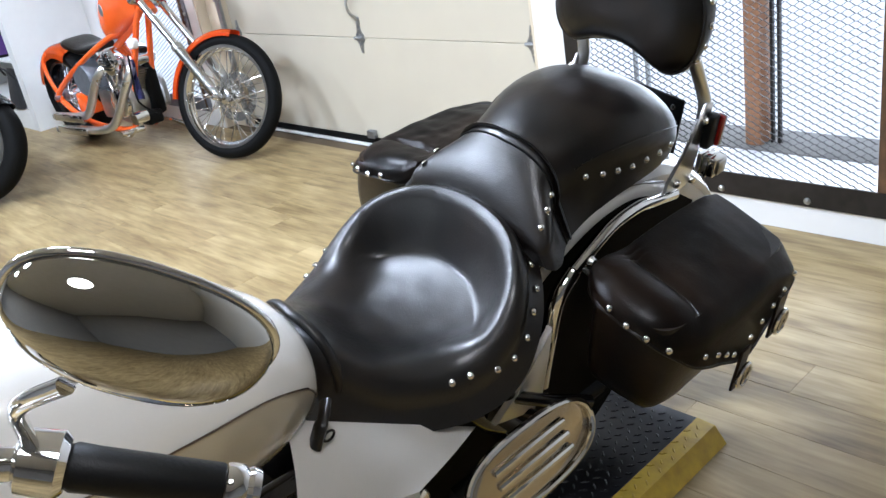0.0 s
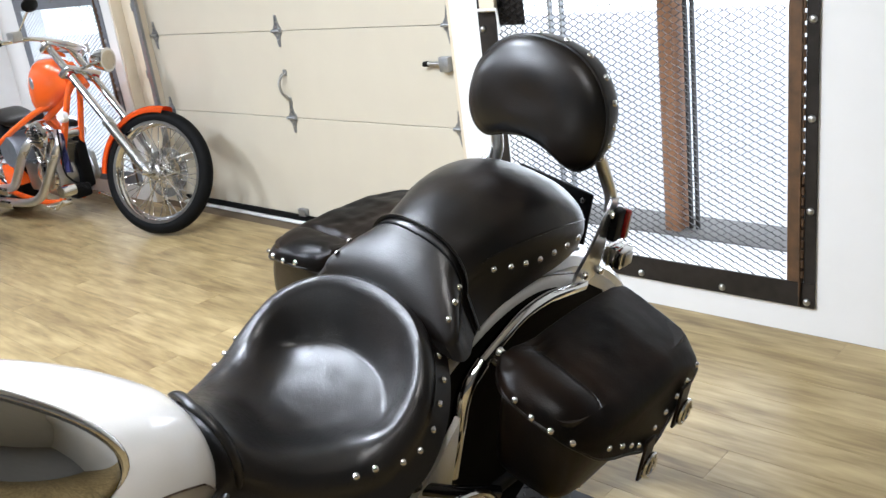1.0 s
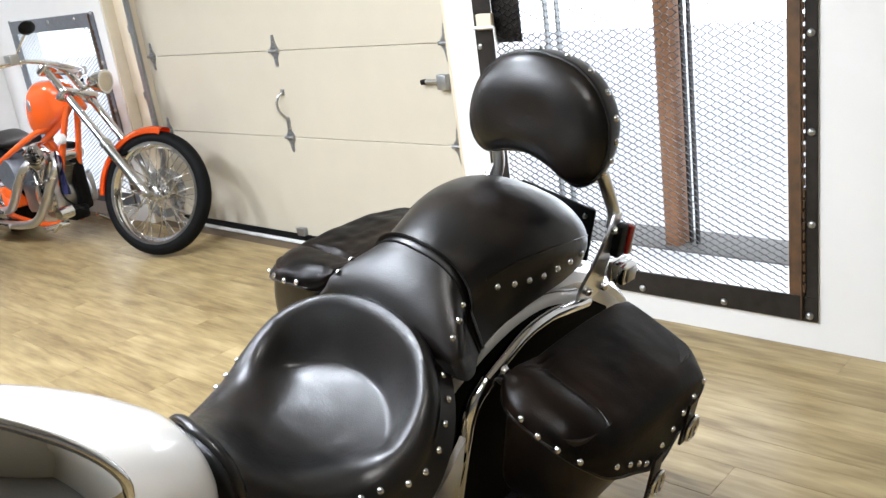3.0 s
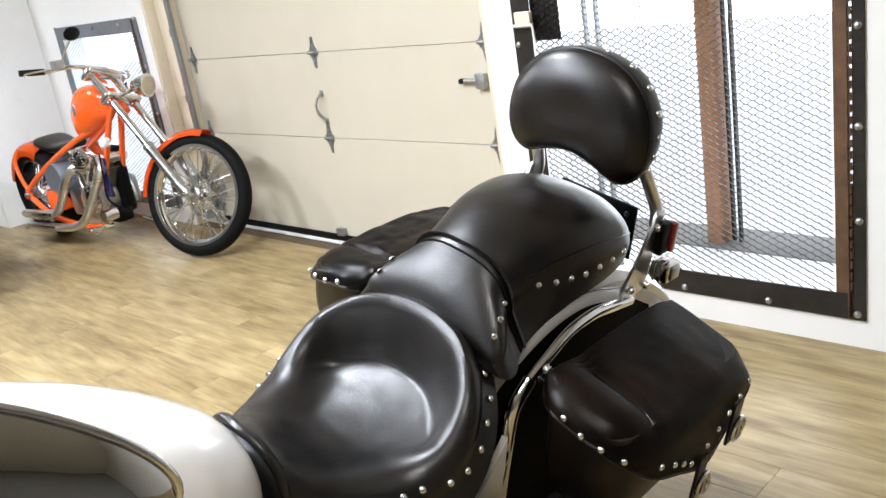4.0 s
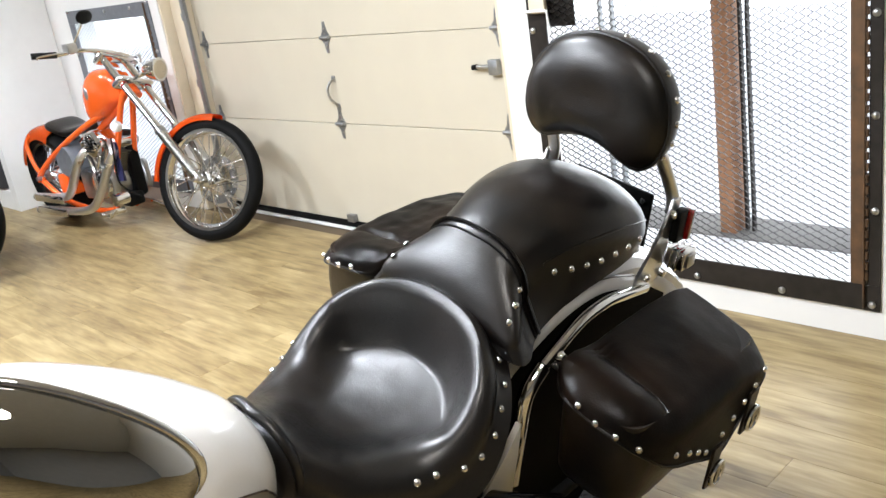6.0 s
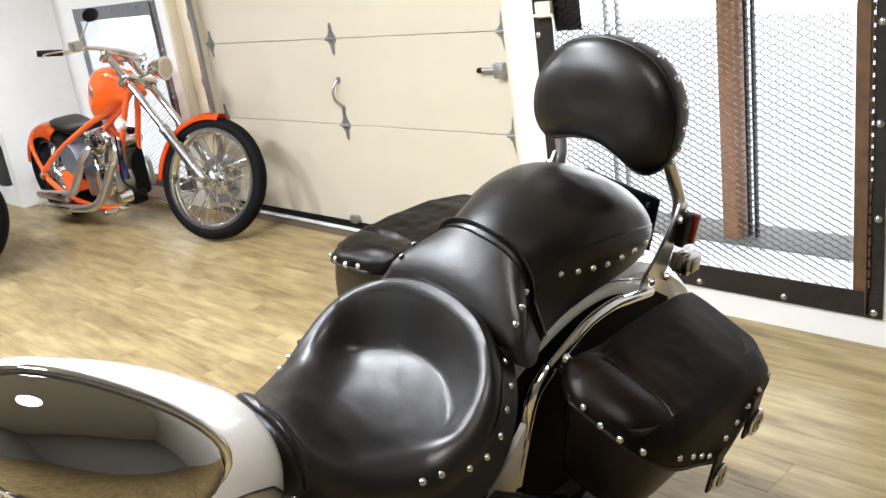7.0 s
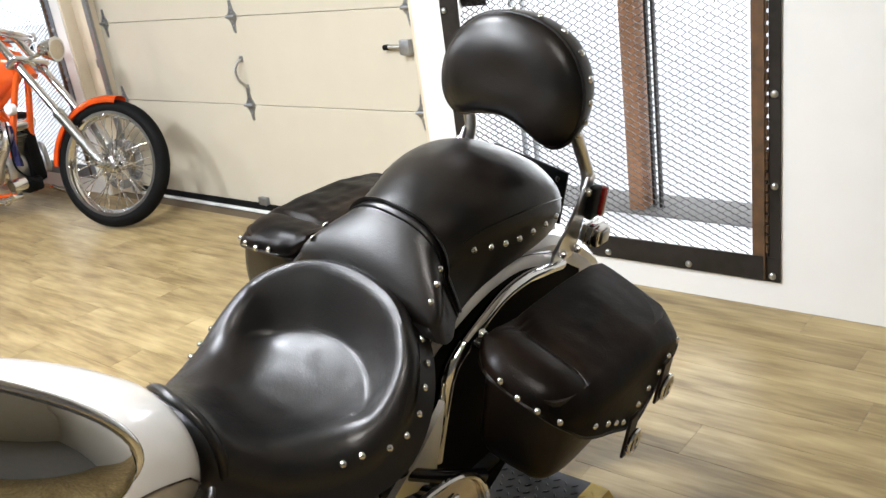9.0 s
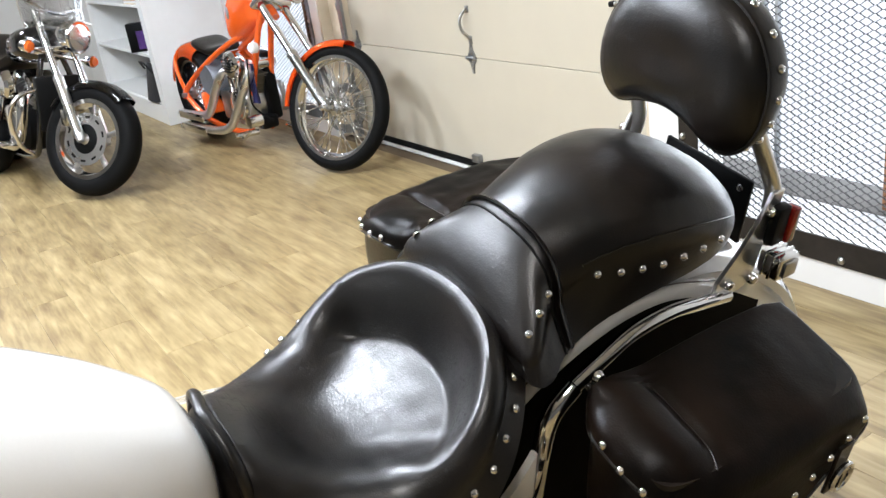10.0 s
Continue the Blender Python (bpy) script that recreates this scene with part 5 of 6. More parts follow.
# headlamp
hl = at((0.33, 0.0, -0.07)) + TREE
hd = at((1, 0, -0.05))
lampc = part("headlamp", lathe([(0, -0.11), (0.030, -0.10), (0.055, -0.06), (0.066, -0.01), (0.070, 0.005), (0.064, 0.010)], along(hl, hl + hd), 28), CHROME, chop, "chrome bullet headlamp")
part("lens", lathe([(0.063, 0.006), (0.04, 0.016), (0, 0.020)], along(hl, hl + hd), 28), CHROME_WARM, lampc, "pale lamp lens")
part("lamp_arm", tube([tuple(hl - hd * 0.04), tuple(TREE + LEG * 0.17)], 0.012, 8), CHROME, lampc)
for s in (-1, 1):
    tp = at((0.16, 0.10 * s, -0.16)) + TREE
    ts = part("turn_signal", lathe([(0, -0.05), (0.022, -0.04), (0.03, 0), (0, 0.003)], along(tp, tp + hd), 18), CHROME, chop, "bullet turn signal")
    part("lens", lathe([(0.028, 0.001), (0.02, 0.012), (0, 0.016)], along(tp, tp + hd), 18), RED_LENS, ts)


def ctube(name, pts, r, mat, label="", flat=1.0):
    return part(name, tube(smooth_line(pts, 6), r, 12, flat=flat), mat, chop, label)


# frame: backbone, down tubes, cradle, rear rails
NECK_T, NECK_B = (1.225, 0, 0.955), (1.335, 0, 0.830)
ctube("neck", [NECK_T, NECK_B], 0.035, ORANGE, "orange frame neck")
ctube("backbone", [(1.28, 0, 0.90), (1.08, 0, 0.76), (0.88, 0, 0.66), (0.80, 0, 0.62)], 0.024, ORANGE)
for s in (-1, 1):
    ctube("down_tube", [(1.25, 0.02 * s, 0.87), (1.20, 0.04 * s, 0.79), (1.04, 0.060 * s, 0.48), (0.89, 0.075 * s, 0.15), (0.82, 0.085 * s, 0.115), (0.62, 0.11 * s, 0.12), (0.35, 0.14 * s, 0.18), (0.16, 0.15 * s, 0.29)], 0.019, ORANGE, "orange frame down tube")
    ctube("rear_rail", [(0.98, 0.04 * s, 0.735), (0.80, 0.08 * s, 0.670), (0.55, 0.12 * s, 0.560), (0.30, 0.14 * s, 0.440), (0.14, 0.155 * s, 0.335), (0.12, 0.155 * s, 0.29)], 0.019, ORANGE, "orange rear frame rail")
    ctube("fender_strut", [(0.17, 0.15 * s, 0.30), (0.08, 0.15 * s, 0.42), (0.02, 0.13 * s, 0.54), (0.06, 0.11 * s, 0.60)], 0.014, ORANGE)
# tank
rows = []
for i in range(25):
    q = i / 24
    x = 0.79 + 0.41 * q
    w = spl([0, 0.06, 0.25, 0.55, 0.85, 1.0], [0.03, 0.066, 0.092, 0.098, 0.080, 0.03], q)
    top = spl([0, 0.08, 0.3, 0.6, 0.9, 1.0], [0.80, 0.89, 0.985, 1.005, 0.985, 0.92], q)
    low = spl([0, 0.1, 0.5, 1.0], [0.72, 0.675, 0.715, 0.82], q)
    ring = []
    for a in range(28):
        t = a / 28 * 2 * math.pi
        c, d = math.cos(t), math.sin(t)
        ring.append((x, w * math.copysign(abs(c) ** 0.8, c), (top + low) / 2 + (top - low) / 2 * math.copysign(abs(d) ** 0.8, d)))
    rows.append(ring)
tk = part("fuel_tank", sheet(rows, True, True), ORANGE, chop, "tall orange fuel tank")
part("badge", lathe([(0.028, 0), (0.026, 0.003), (0, 0.004)], along((0.93, -0.094, 0.87), (0.90, -0.3, 0.87)) @ Matrix.Diagonal((1, 1.4, 1, 1)), 18), STEEL, tk, "grey oval badge")
# seat
rows = []
for i in range(17):
    q = i / 16
    x = 0.26 + 0.44 * q
    w = spl([0, 0.1, 0.4, 0.8, 1], [0.06, 0.110, 0.120, 0.085, 0.05], q)
    top = spl([0, 0.1, 0.3, 0.55, 0.9, 1], [0.650, 0.690, 0.672, 0.645, 0.660, 0.668], q)
    low = top - 0.055
    rows.append([(x, w * math.copysign(abs(math.cos(t)) ** 0.6, math.cos(t)), (top + low) / 2 + 0.03 * math.copysign(abs(math.sin(t)) ** 0.7, math.sin(t))) for t in [k * math.pi / 10 for k in range(20)]])
part("solo_seat", sheet(rows, True, True), LEATHER, chop, "black leather solo seat")
# rear wheel and fender
side_wheel(chop, "rear_wheel", (0.15, 0, 0.318), 0.318, 0.20, 0.22, 40, mat_rim=BLACK_PAINT)
part("rear_fender", arch((0.15, 0, 0.318), 0.340, 62, 166, 0.118, 0.085), ORANGE, chop, "orange painted rear fender")
part("oil_tank", lathe([(0.02, -0.14), (0.10, -0.14), (0.115, -0.12), (0.115, 0.12), (0.10, 0.14), (0.02, 0.14)], pose(0.50, 0, 0.44, 90, 0, 0), 28), BLUE_IRON, chop, "round grey oil tank")
part("battery_cover", box(0.30, 0.46, -0.125, 0.125, 0.20, 0.345, 0.02), ORANGE, chop, "orange lower cover")
# engine: crankcase, two finned cylinders, heads, rocker covers
part("crankcase", lathe([(0.02, -0.12), (0.12, -0.12), (0.135, -0.10), (0.135, 0.10), (0.12, 0.12), (0.02, 0.12)], pose(0.98, 0, 0.30, 90, 0, 0), 30), STEEL, chop, "polished crankcase")
part("cam_cover", lathe([(0, 0), (0.075, 0), (0.095, -0.012), (0.10, -0.03)], along((1.0, -0.155, 0.31), (1.0, -0.3, 0.31)), 26), CHROME, chop, "chrome cam cover")
part("gearbox", box(0.68, 0.90, -0.11, 0.11, 0.18, 0.38, 0.03), STEEL, chop, "polished gearbox")
for tilt in (-24, 24):
    m = pose(0.98, 0, 0.32, 0, tilt, 0)
    prof = []
    for k in range(9):
        z = 0.09 + k * 0.0165
        prof += [(0.072, z), (0.098, z + 0.003), (0.098, z + 0.007), (0.072, z + 0.010)]
    cy = part("cylinder", lathe([(0.0, 0.06)] + prof + [(0.0, 0.245)], m, 26), STEEL, chop, "finned engine cylinder")
    bm = box(-0.090, 0.090, -0.105, 0.105, 0.245, 0.315, 0.025, 3)
    bmesh.ops.transform(bm, matrix=m, verts=bm.verts)
    part("rocker_cover", bm, CHROME, cy, "chrome rocker cover")
    for s in (-0.035, 0.035):
        a, b = m @ Vector((s, -0.125, 0.02)), m @ Vector((s * 0.8, -0.100, 0.25))
        part("pushrod_tube", rod(a, b, 0.012), CHROME, cy)
part("air_cleaner", lathe([(0, 0.0), (0.055, 0), (0.078, 0.012), (0.085, 0.035), (0.075, 0.055), (0.03, 0.062)], along((0.99, -0.20, 0.575), (0.99, 0, 0.575)), 28), CHROME, chop, "ribbed chrome air cleaner")
for k in range(5):
    part("cleaner_rib", box(0.925, 1.055, -0.207, -0.200, 0.535 + 0.018 * k, 0.541 + 0.018 * k, 0.002, 1), MATT_BLACK, chop)
part("horn_cover", lathe([(0, 0), (0.022, 0.002), (0.031, 0.012), (0.032, 0.045), (0.016, 0.055)], along((1.19, -0.125, 0.675), (1.17, 0, 0.66)), 20), SHELF_WHITE, chop, "pale horn cover")
# exhausts sweeping to the rear on the right side
ctube("exhaust_pipe", [(1.06, -0.09, 0.57), (1.15, -0.14, 0.53), (1.10, -0.17, 0.44), (0.98, -0.185, 0.30), (0.86, -0.20, 0.185), (0.70, -0.21, 0.140), (0.40, -0.215, 0.125), (0.13, -0.22, 0.115)], 0.027, SATIN, "chrome exhaust pipe")
ctube("exhaust_pipe", [(0.86, -0.09, 0.54), (0.82, -0.16, 0.51), (0.74, -0.19, 0.42), (0.66, -0.205, 0.31), (0.58, -0.21, 0.240), (0.45, -0.215, 0.218), (0.14, -0.22, 0.205)], 0.027, SATIN, "chrome exhaust pipe")
for z in (0.215, 0.128):
    part("heat_shield", box(0.20, 0.58, -0.262, -0.250, z - 0.024, z + 0.026, 0.005), CHROME, chop, "chrome heat shield")
# added dark backing that gives the gaps between engine parts their shade
part("engine_backing", box(0.66, 1.06, 0.0, 0.085, 0.19, 0.62, 0.03), MATT_BLACK, chop, "black backing behind the engine parts")
part("belt_cover", box(0.50, 1.05, 0.14, 0.20, 0.20, 0.40, 0.04, 3), STEEL, chop, "polished primary cover")
part("oil_filter", lathe([(0.0, 0), (0.038, 0.004), (0.04, 0.09), (0, 0.094)], along((1.12, -0.110, 0.235), (1.12, -0.22, 0.235)), 20), CHROME, chop, "chrome oil filter")
part("regulator", box(0.98, 1.08, -0.085, 0.030, 0.150, 0.235, 0.020, 3), MATT_BLACK, chop, "black electrics box")
part("footpeg", tube([(1.02, -0.10, 0.14), (1.02, -0.26, 0.15)], 0.018, 12), CHROME, chop, "chrome foot peg")
part("brake_pedal", tube(smooth_line([(0.95, -0.19, 0.12), (1.06, -0.22, 0.13), (1.16, -0.22, 0.19)], 5), 0.009, 8), CHROME, chop)
part("side_stand", tube([(0.95, 0.14, 0.12), (0.90, 0.30, 0.006)], 0.012, 10), CHROME, chop, "side stand")
part("hanging_cloth", sheet([[Vector((1.10 + 0.09 * j / 6 + 0.012 * math.sin(j * 1.7 + i), -0.125 - 0.012 * math.sin(j * 1.3), 0.58 - 0.030 * i)) for j in range(7)] for i in range(9)]), CLOTH, chop, "navy cloth hanging from the frame")
part("cable", tube(smooth_line([(1.22, -0.17, 0.62), (1.25, -0.20, 0.5), (1.24, -0.2, 0.35), (1.30, -0.12, 0.25)], 6), 0.006, 8), MATT_BLACK, chop)

# the engine sits far back in the frame
for ob in list(chop.children):
    if ob.name.split(".")[0] in ("crankcase", "cam_cover", "gearbox", "cylinder", "belt_cover"):
        ob.location.x -= 0.10


# ---- black cruisers beside the shelf ----
def cruiser(m, steer_deg, label, tank_mat, screen=True):
    """A cruiser; x forward, y to its left, z up; the front contact is the origin."""
    c = thing("motorcycle", label, "motorcycle", m, "parked black cruisers")
    turn = Matrix.Rotation(radians(steer_deg), 4, Vector((-0.5, 0, 0.866)))
    axle, head = Vector((0, 0, 0.322)), Vector((-0.42, 0, 0.96))
    down = (axle - head).normalized()

    def to(v):
        return turn @ Vector(v)

    wm = Matrix.Translation(axle) @ turn @ pose(0, 0, 0, 90, 0, 0)
    r, w, rim = 0.322, 0.12, 0.225
    prof = [(rim, -w * 0.40), (rim + 0.02, -w * 0.5), (r - 0.04, -w * 0.52), (r - 0.014, -w * 0.40), (r, -w * 0.14), (r, w * 0.14), (r - 0.014, w * 0.40), (r - 0.04, w * 0.52), (rim + 0.02, w * 0.5), (rim, w * 0.40)]
    wh = part("front_wheel", lathe(prof, wm, 64, full=True), RUBBER, c, "black tyre on a cast wheel")
    part("rim", lathe([(rim + 0.006, -w * 0.44), (rim - 0.018, -w * 0.42), (rim - 0.022, -w * 0.2), (rim - 0.034, 0), (rim - 0.022, w * 0.2), (rim - 0.018, w * 0.42), (rim + 0.006, w * 0.44), (rim - 0.004, 0)], wm, 64, full=True), CHROME, wh, "polished rim")
    part("hub", lathe([(0.014, -0.09), (0.05, -0.05), (0.05, 0.05), (0.014, 0.09)], wm, 24), STEEL, wh)
    for k in range(5):
        a = radians(72 * k + 20)
        p, q = wm @ Vector((0.04 * math.cos(a), 0.04 * math.sin(a), 0)), wm @ Vector((0.20 * math.cos(a), 0.20 * math.sin(a), 0))
        part("cast_spoke", tube([p, (p + q) / 2, q], [0.022, 0.015, 0.020], 10), SATIN, wh, "polished cast spoke")
    disc = part("brake_disc", lathe([(0.085, -0.0025), (0.150, -0.0025), (0.150, 0.0025), (0.085, 0.0025)], wm @ Matrix.Translation((0, 0, 0.062)), 44, full=True), SATIN, wh, "slotted steel brake disc")
    for k in range(10):
        a = radians(36 * k)
        bm = box(-0.017, 0.017, -0.006, 0.006, 0, 0.0008, 0.0)
        bmesh.ops.transform(bm, matrix=wm @ Matrix.Translation((0, 0, 0.0648)) @ Matrix.Rotation(a, 4, "Z") @ pose(0, 0.125, 0), verts=bm.verts)
        part("slot", bm, MATT_BLACK, disc)
    part("disc_carrier", lathe([(0.03, 0.060), (0.088, 0.058), (0.088, 0.063), (0.03, 0.07)], wm, 30), MATT_BLACK, wh, "black disc carrier")
    cal = axle + to((-0.12, -0.085, 0.11))
    part("brake_caliper", box(cal.x - 0.045, cal.x + 0.045, cal.y - 0.03, cal.y + 0.02, cal.z - 0.05, cal.z + 0.05, 0.014), STEEL, c, "polished brake caliper")
    for s in (-1, 1):
        o = to((0, 0.105 * s, 0))
        leg = part("fork_tube", rod(head + o - down * 0.05, axle + o, 0.021, sides=16), CHROME, c, "chrome fork tube")
        part("slider", lathe([(0.0255, 0), (0.031, 0.01), (0.029, 0.04), (0.029, 0.34), (0.033, 0.38), (0.02, 0.42)], along(axle + o - down * 0.40, axle + o), 18), SATIN, leg, "chrome fork slider")
    part("front_fender", arch(axle, 0.340, 48, 150, 0.070, 0.05, turn), BLACK_PAINT, c, "gloss black front fender")
    part("fork_bridge", box(head.x - 0.06, head.x + 0.07, -0.14, 0.14, head.z - 0.16, head.z - 0.12, 0.012), CHROME, c)
    hl = head + to((0.20, 0, -0.06))
    hd = to((1, 0, -0.04))
    h = part("headlamp", lathe([(0, -0.13), (0.05, -0.12), (0.085, -0.06), (0.093, 0.0), (0.097, 0.008), (0.090, 0.016)], along(hl, hl + hd), 30), CHROME, c, "round chrome headlamp")
    part("lens", lathe([(0.089, 0.010), (0.06, 0.022), (0, 0.028)], along(hl, hl + hd), 30), SATIN, h, "bright faceted headlamp lens")
    part("signal_bar", tube([tuple(head + to((0.09, -0.23, -0.17))), tuple(head + to((0.11, 0, -0.18))), tuple(head + to((0.09, 0.23, -0.17)))], 0.010, 10), CHROME, c, "chrome signal bar")
    for s in (-1, 1):
        tp = head + to((0.10, 0.25 * s, -0.165))
        t = part("turn_signal", lathe([(0, -0.06), (0.028, -0.05), (0.038, 0), (0.036, 0.004)], along(tp, tp + hd), 20), CHROME, c, "chrome turn signal with amber lens")
        part("lens", lathe([(0.035, 0.003), (0.026, 0.018), (0, 0.024)], along(tp, tp + hd), 20), AMBER, t, "amber lens")
    if screen:
        rows = []
        for i in range(13):
            q = i / 12
            row = []
            for k in range(-10, 11):
                a = k / 10
                row.append(head + to((0.20 - 0.20 * q - 0.16 * a * a, a * (0.23 + 0.03 * math.sin(math.pi * q) - 0.06 * q ** 4), -0.02 + 0.50 * q - 0.04 * abs(a) ** 3)))
            rows.append(row)
        bm = sheet(rows)
        bmesh.ops.solidify(bm, geom=bm.faces[:], thickness=0.003)
        ws = part("windshield", bm, SCREEN, c, "clear curved windshield")
        ws.visible_shadow = False
        part("screen_edge", tube([r[0] for r in rows] + rows[-1][1:-1] + [r[-1] for r in reversed(rows)], 0.004, 6), CHROME, ws)
        part("screen_brace", tube([tuple(head + to((0.10, -0.20, 0.05))), tuple(head + to((0.10, 0.20, 0.05)))], 0.007, 8), CHROME, ws)
    part("handlebar", tube(smooth_line([tuple(head + to(p)) for p in [(-0.32, -0.40, 0.13), (-0.18, -0.36, 0.17), (-0.04, -0.16, 0.10), (0, 0, 0.05), (-0.04, 0.16, 0.10), (-0.18, 0.36, 0.17), (-0.32, 0.40, 0.13)]], 6), 0.0125, 10), CHROME, c, "chrome handlebar")
    for s in (-1, 1):
        mp = head + to((-0.12, 0.36 * s, 0.30))
        ms = part("mirror", lathe([(0, -0.02), (0.04, -0.016), (0.055, 0), (0.055, 0.006), (0, 0.007)], along(mp, mp + to((-1, -0.15 * s, 0.1))) @ Matrix.Diagonal((1.3, 0.85, 1, 1)), 26), CHROME, c, "oval chrome mirror")
        part("stalk", tube([tuple(mp), tuple(head + to((-0.14, 0.33 * s, 0.17)))], 0.005, 8), CHROME, ms)
    # tank
    rows = []
    for i in range(21):
        q = i / 20
        x = -1.12 + 0.60 * q
        w2 = spl([0, 0.1, 0.5, 0.85, 1], [0.05, 0.10, 0.16, 0.15, 0.06], q)
        top = spl([0, 0.1, 0.5, 0.85, 1], [0.80, 0.84, 0.93, 0.95, 0.88], q)
        low = spl([0, 1], [0.70, 0.74], q)
        rows.append([(x, w2 * math.copysign(abs(math.cos(t)) ** 0.8, math.cos(t)), (top + low) / 2 + (top - low) / 2 * math.copysign(abs(math.sin(t)) ** 0.8, math.sin(t))) for t in [k * math.pi / 14 for k in range(28)]])
    part("fuel_tank", sheet(rows, True, True), tank_mat, c, "glossy teardrop fuel tank")
    rows = []
    for i in range(27):
        q = i / 26
        x = -1.95 + 0.86 * q
        w2 = spl([0, 0.1, 0.35, 0.5, 0.75, 1], [0.05, 0.12, 0.14, 0.14, 0.17, 0.08], q)
        top = spl([0, 0.1, 0.38, 0.46, 0.6, 0.85, 1], [0.80, 0.86, 0.88, 0.85, 0.76, 0.74, 0.80], q)
        rows.append([(x, w2 * math.copysign(abs(math.cos(t)) ** 0.6, math.cos(t)), top - 0.045 + 0.045 * math.copysign(abs(math.sin(t)) ** 0.7, math.sin(t))) for t in [k * math.pi / 10 for k in range(20)]])
    part("seat", sheet(rows, True, True), LEATHER, c, "black leather two-up seat")
    part("backrest", box(-2.02, -1.95, -0.13, 0.13, 0.93, 1.16, 0.03, 3), LEATHER, c, "black padded backrest")
    part("backrest_bar", tube(smooth_line([(-1.90, -0.12, 0.70), (-2.0, -0.12, 0.9), (-2.02, -0.10, 1.1), (-2.02, 0.10, 1.1), (-2.0, 0.12, 0.9), (-1.90, 0.12, 0.70)], 5), 0.009, 8), CHROME, c)
    # frame, engine, exhaust, rear
    for s in (-1, 1):
        part("frame_tube", tube(smooth_line([(-0.52, 0.03 * s, 0.86), (-0.50, 0.10 * s, 0.62), (-0.52, 0.14 * s, 0.28), (-0.66, 0.15 * s, 0.17), (-1.2, 0.15 * s, 0.17), (-1.45, 0.15 * s, 0.36)], 6), 0.018, 10), BLACK_PAINT, c)
    part("radiator", box(-0.52, -0.46, -0.13, 0.13, 0.34, 0.66, 0.01), MATT_BLACK, c, "black radiator")
    part("crankcase", lathe([(0.02, -0.15), (0.14, -0.15), (0.17, -0.12), (0.17, 0.12), (0.14, 0.15), (0.02, 0.15)], pose(-0.90, 0, 0.34, 90, 0, 0), 30), MATT_BLACK, c, "black crankcase")
    part("clutch_cover", lathe([(0, 0), (0.10, 0), (0.12, -0.014), (0.125, -0.04)], along((-0.92, -0.195, 0.35), (-0.92, -0.4, 0.35)), 28), CHROME, c, "chrome clutch cover")
    for tilt in (-26, 26):
        em = pose(-0.88, 0, 0.34, 0, tilt, 0)
        prof = []
        for k in range(8):
            z = 0.12 + k * 0.02
            prof += [(0.065, z), (0.09, z + 0.004), (0.09, z + 0.009), (0.065, z + 0.013)]
        cy = part("cylinder", lathe([(0, 0.08)] + prof + [(0, 0.285)], em, 24), STEEL, c, "finned cylinder")
        bm = box(-0.08, 0.08, -0.10, 0.10, 0.28, 0.35, 0.025)
        bmesh.ops.transform(bm, matrix=em, verts=bm.verts)
        part("head_cover", bm, CHROME, cy)
    part("air_box", lathe([(0, 0), (0.06, 0.0), (0.085, 0.02), (0.09, 0.05)], along((-0.88, -0.21, 0.60), (-0.88, 0, 0.60)), 26), CHROME, c, "chrome air box")
    part("exhaust_pipe", tube(smooth_line([(-0.72, -0.09, 0.56), (-0.62, -0.17, 0.52), (-0.63, -0.20, 0.36), (-0.74, -0.21, 0.25), (-1.0, -0.215, 0.22), (-1.9, -0.22, 0.25)], 6), 0.033, 12), CHROME, c, "chrome exhaust pipe")
    part("exhaust_pipe", tube(smooth_line([(-1.06, -0.09, 0.56), (-1.10, -0.17, 0.52), (-1.08, -0.21, 0.42), (-1.2, -0.22, 0.35), (-1.9, -0.225, 0.36)], 6), 0.033, 12), CHROME, c, "chrome exhaust pipe")
    part("engine_guard", tube(smooth_line([(-0.50, -0.06, 0.60), (-0.46, -0.24, 0.56), (-0.48, -0.30, 0.44), (-0.56, -0.24, 0.26), (-0.60, -0.14, 0.18)], 6), 0.013, 10), CHROME, c, "chrome engine guard")
    part("footboard", box(-0.80, -0.56, -0.34, -0.22, 0.25, 0.28, 0.01), CHROME, c, "chrome footboard")
    m2 = pose(-1.68, 0, 0.322, 90, 0, 0)
    rw = part("rear_wheel", lathe([(rim, -0.07), (rim + 0.02, -0.085), (r - 0.04, -0.088), (r - 0.012, -0.065), (r, -0.02), (r, 0.02), (r - 0.012, 0.065), (r - 0.04, 0.088), (rim + 0.02, 0.085), (rim, 0.07)], m2, 56, full=True), RUBBER, c, "black tyre")
    part("wheel_disc", lathe([(0.03, -0.05), (rim + 0.003, -0.06), (rim + 0.003, 0.06), (0.03, 0.05)], m2, 40), STEEL, rw)
    part("rear_fender", arch((-1.68, 0, 0.322), 0.365, 10, 178, 0.11, 0.06), BLACK_PAINT, c, "gloss black rear fender")
    part("side_stand", tube([(-1.0, 0.14, 0.18), (-1.02, 0.26, 0.006)], 0.011, 8), CHROME, c, "side stand")
    return c


PURPLE = material("silver_violet_paint", (0.42, 0.40, 0.48), 0.16, 0.2, dark=(0.30, 0.27, 0.40), coat=0.8)
cruiser(pose(-1.675, -1.59, 0.004, -8, 0, 8), 31, "black cruiser motorcycle with a clear windshield and chrome trim", BLACK_PAINT)
cruiser(pose(-3.05, -1.95, 0, 0, 0, 4), 12, "silver and violet cruiser motorcycle parked behind the black one", PURPLE, False)

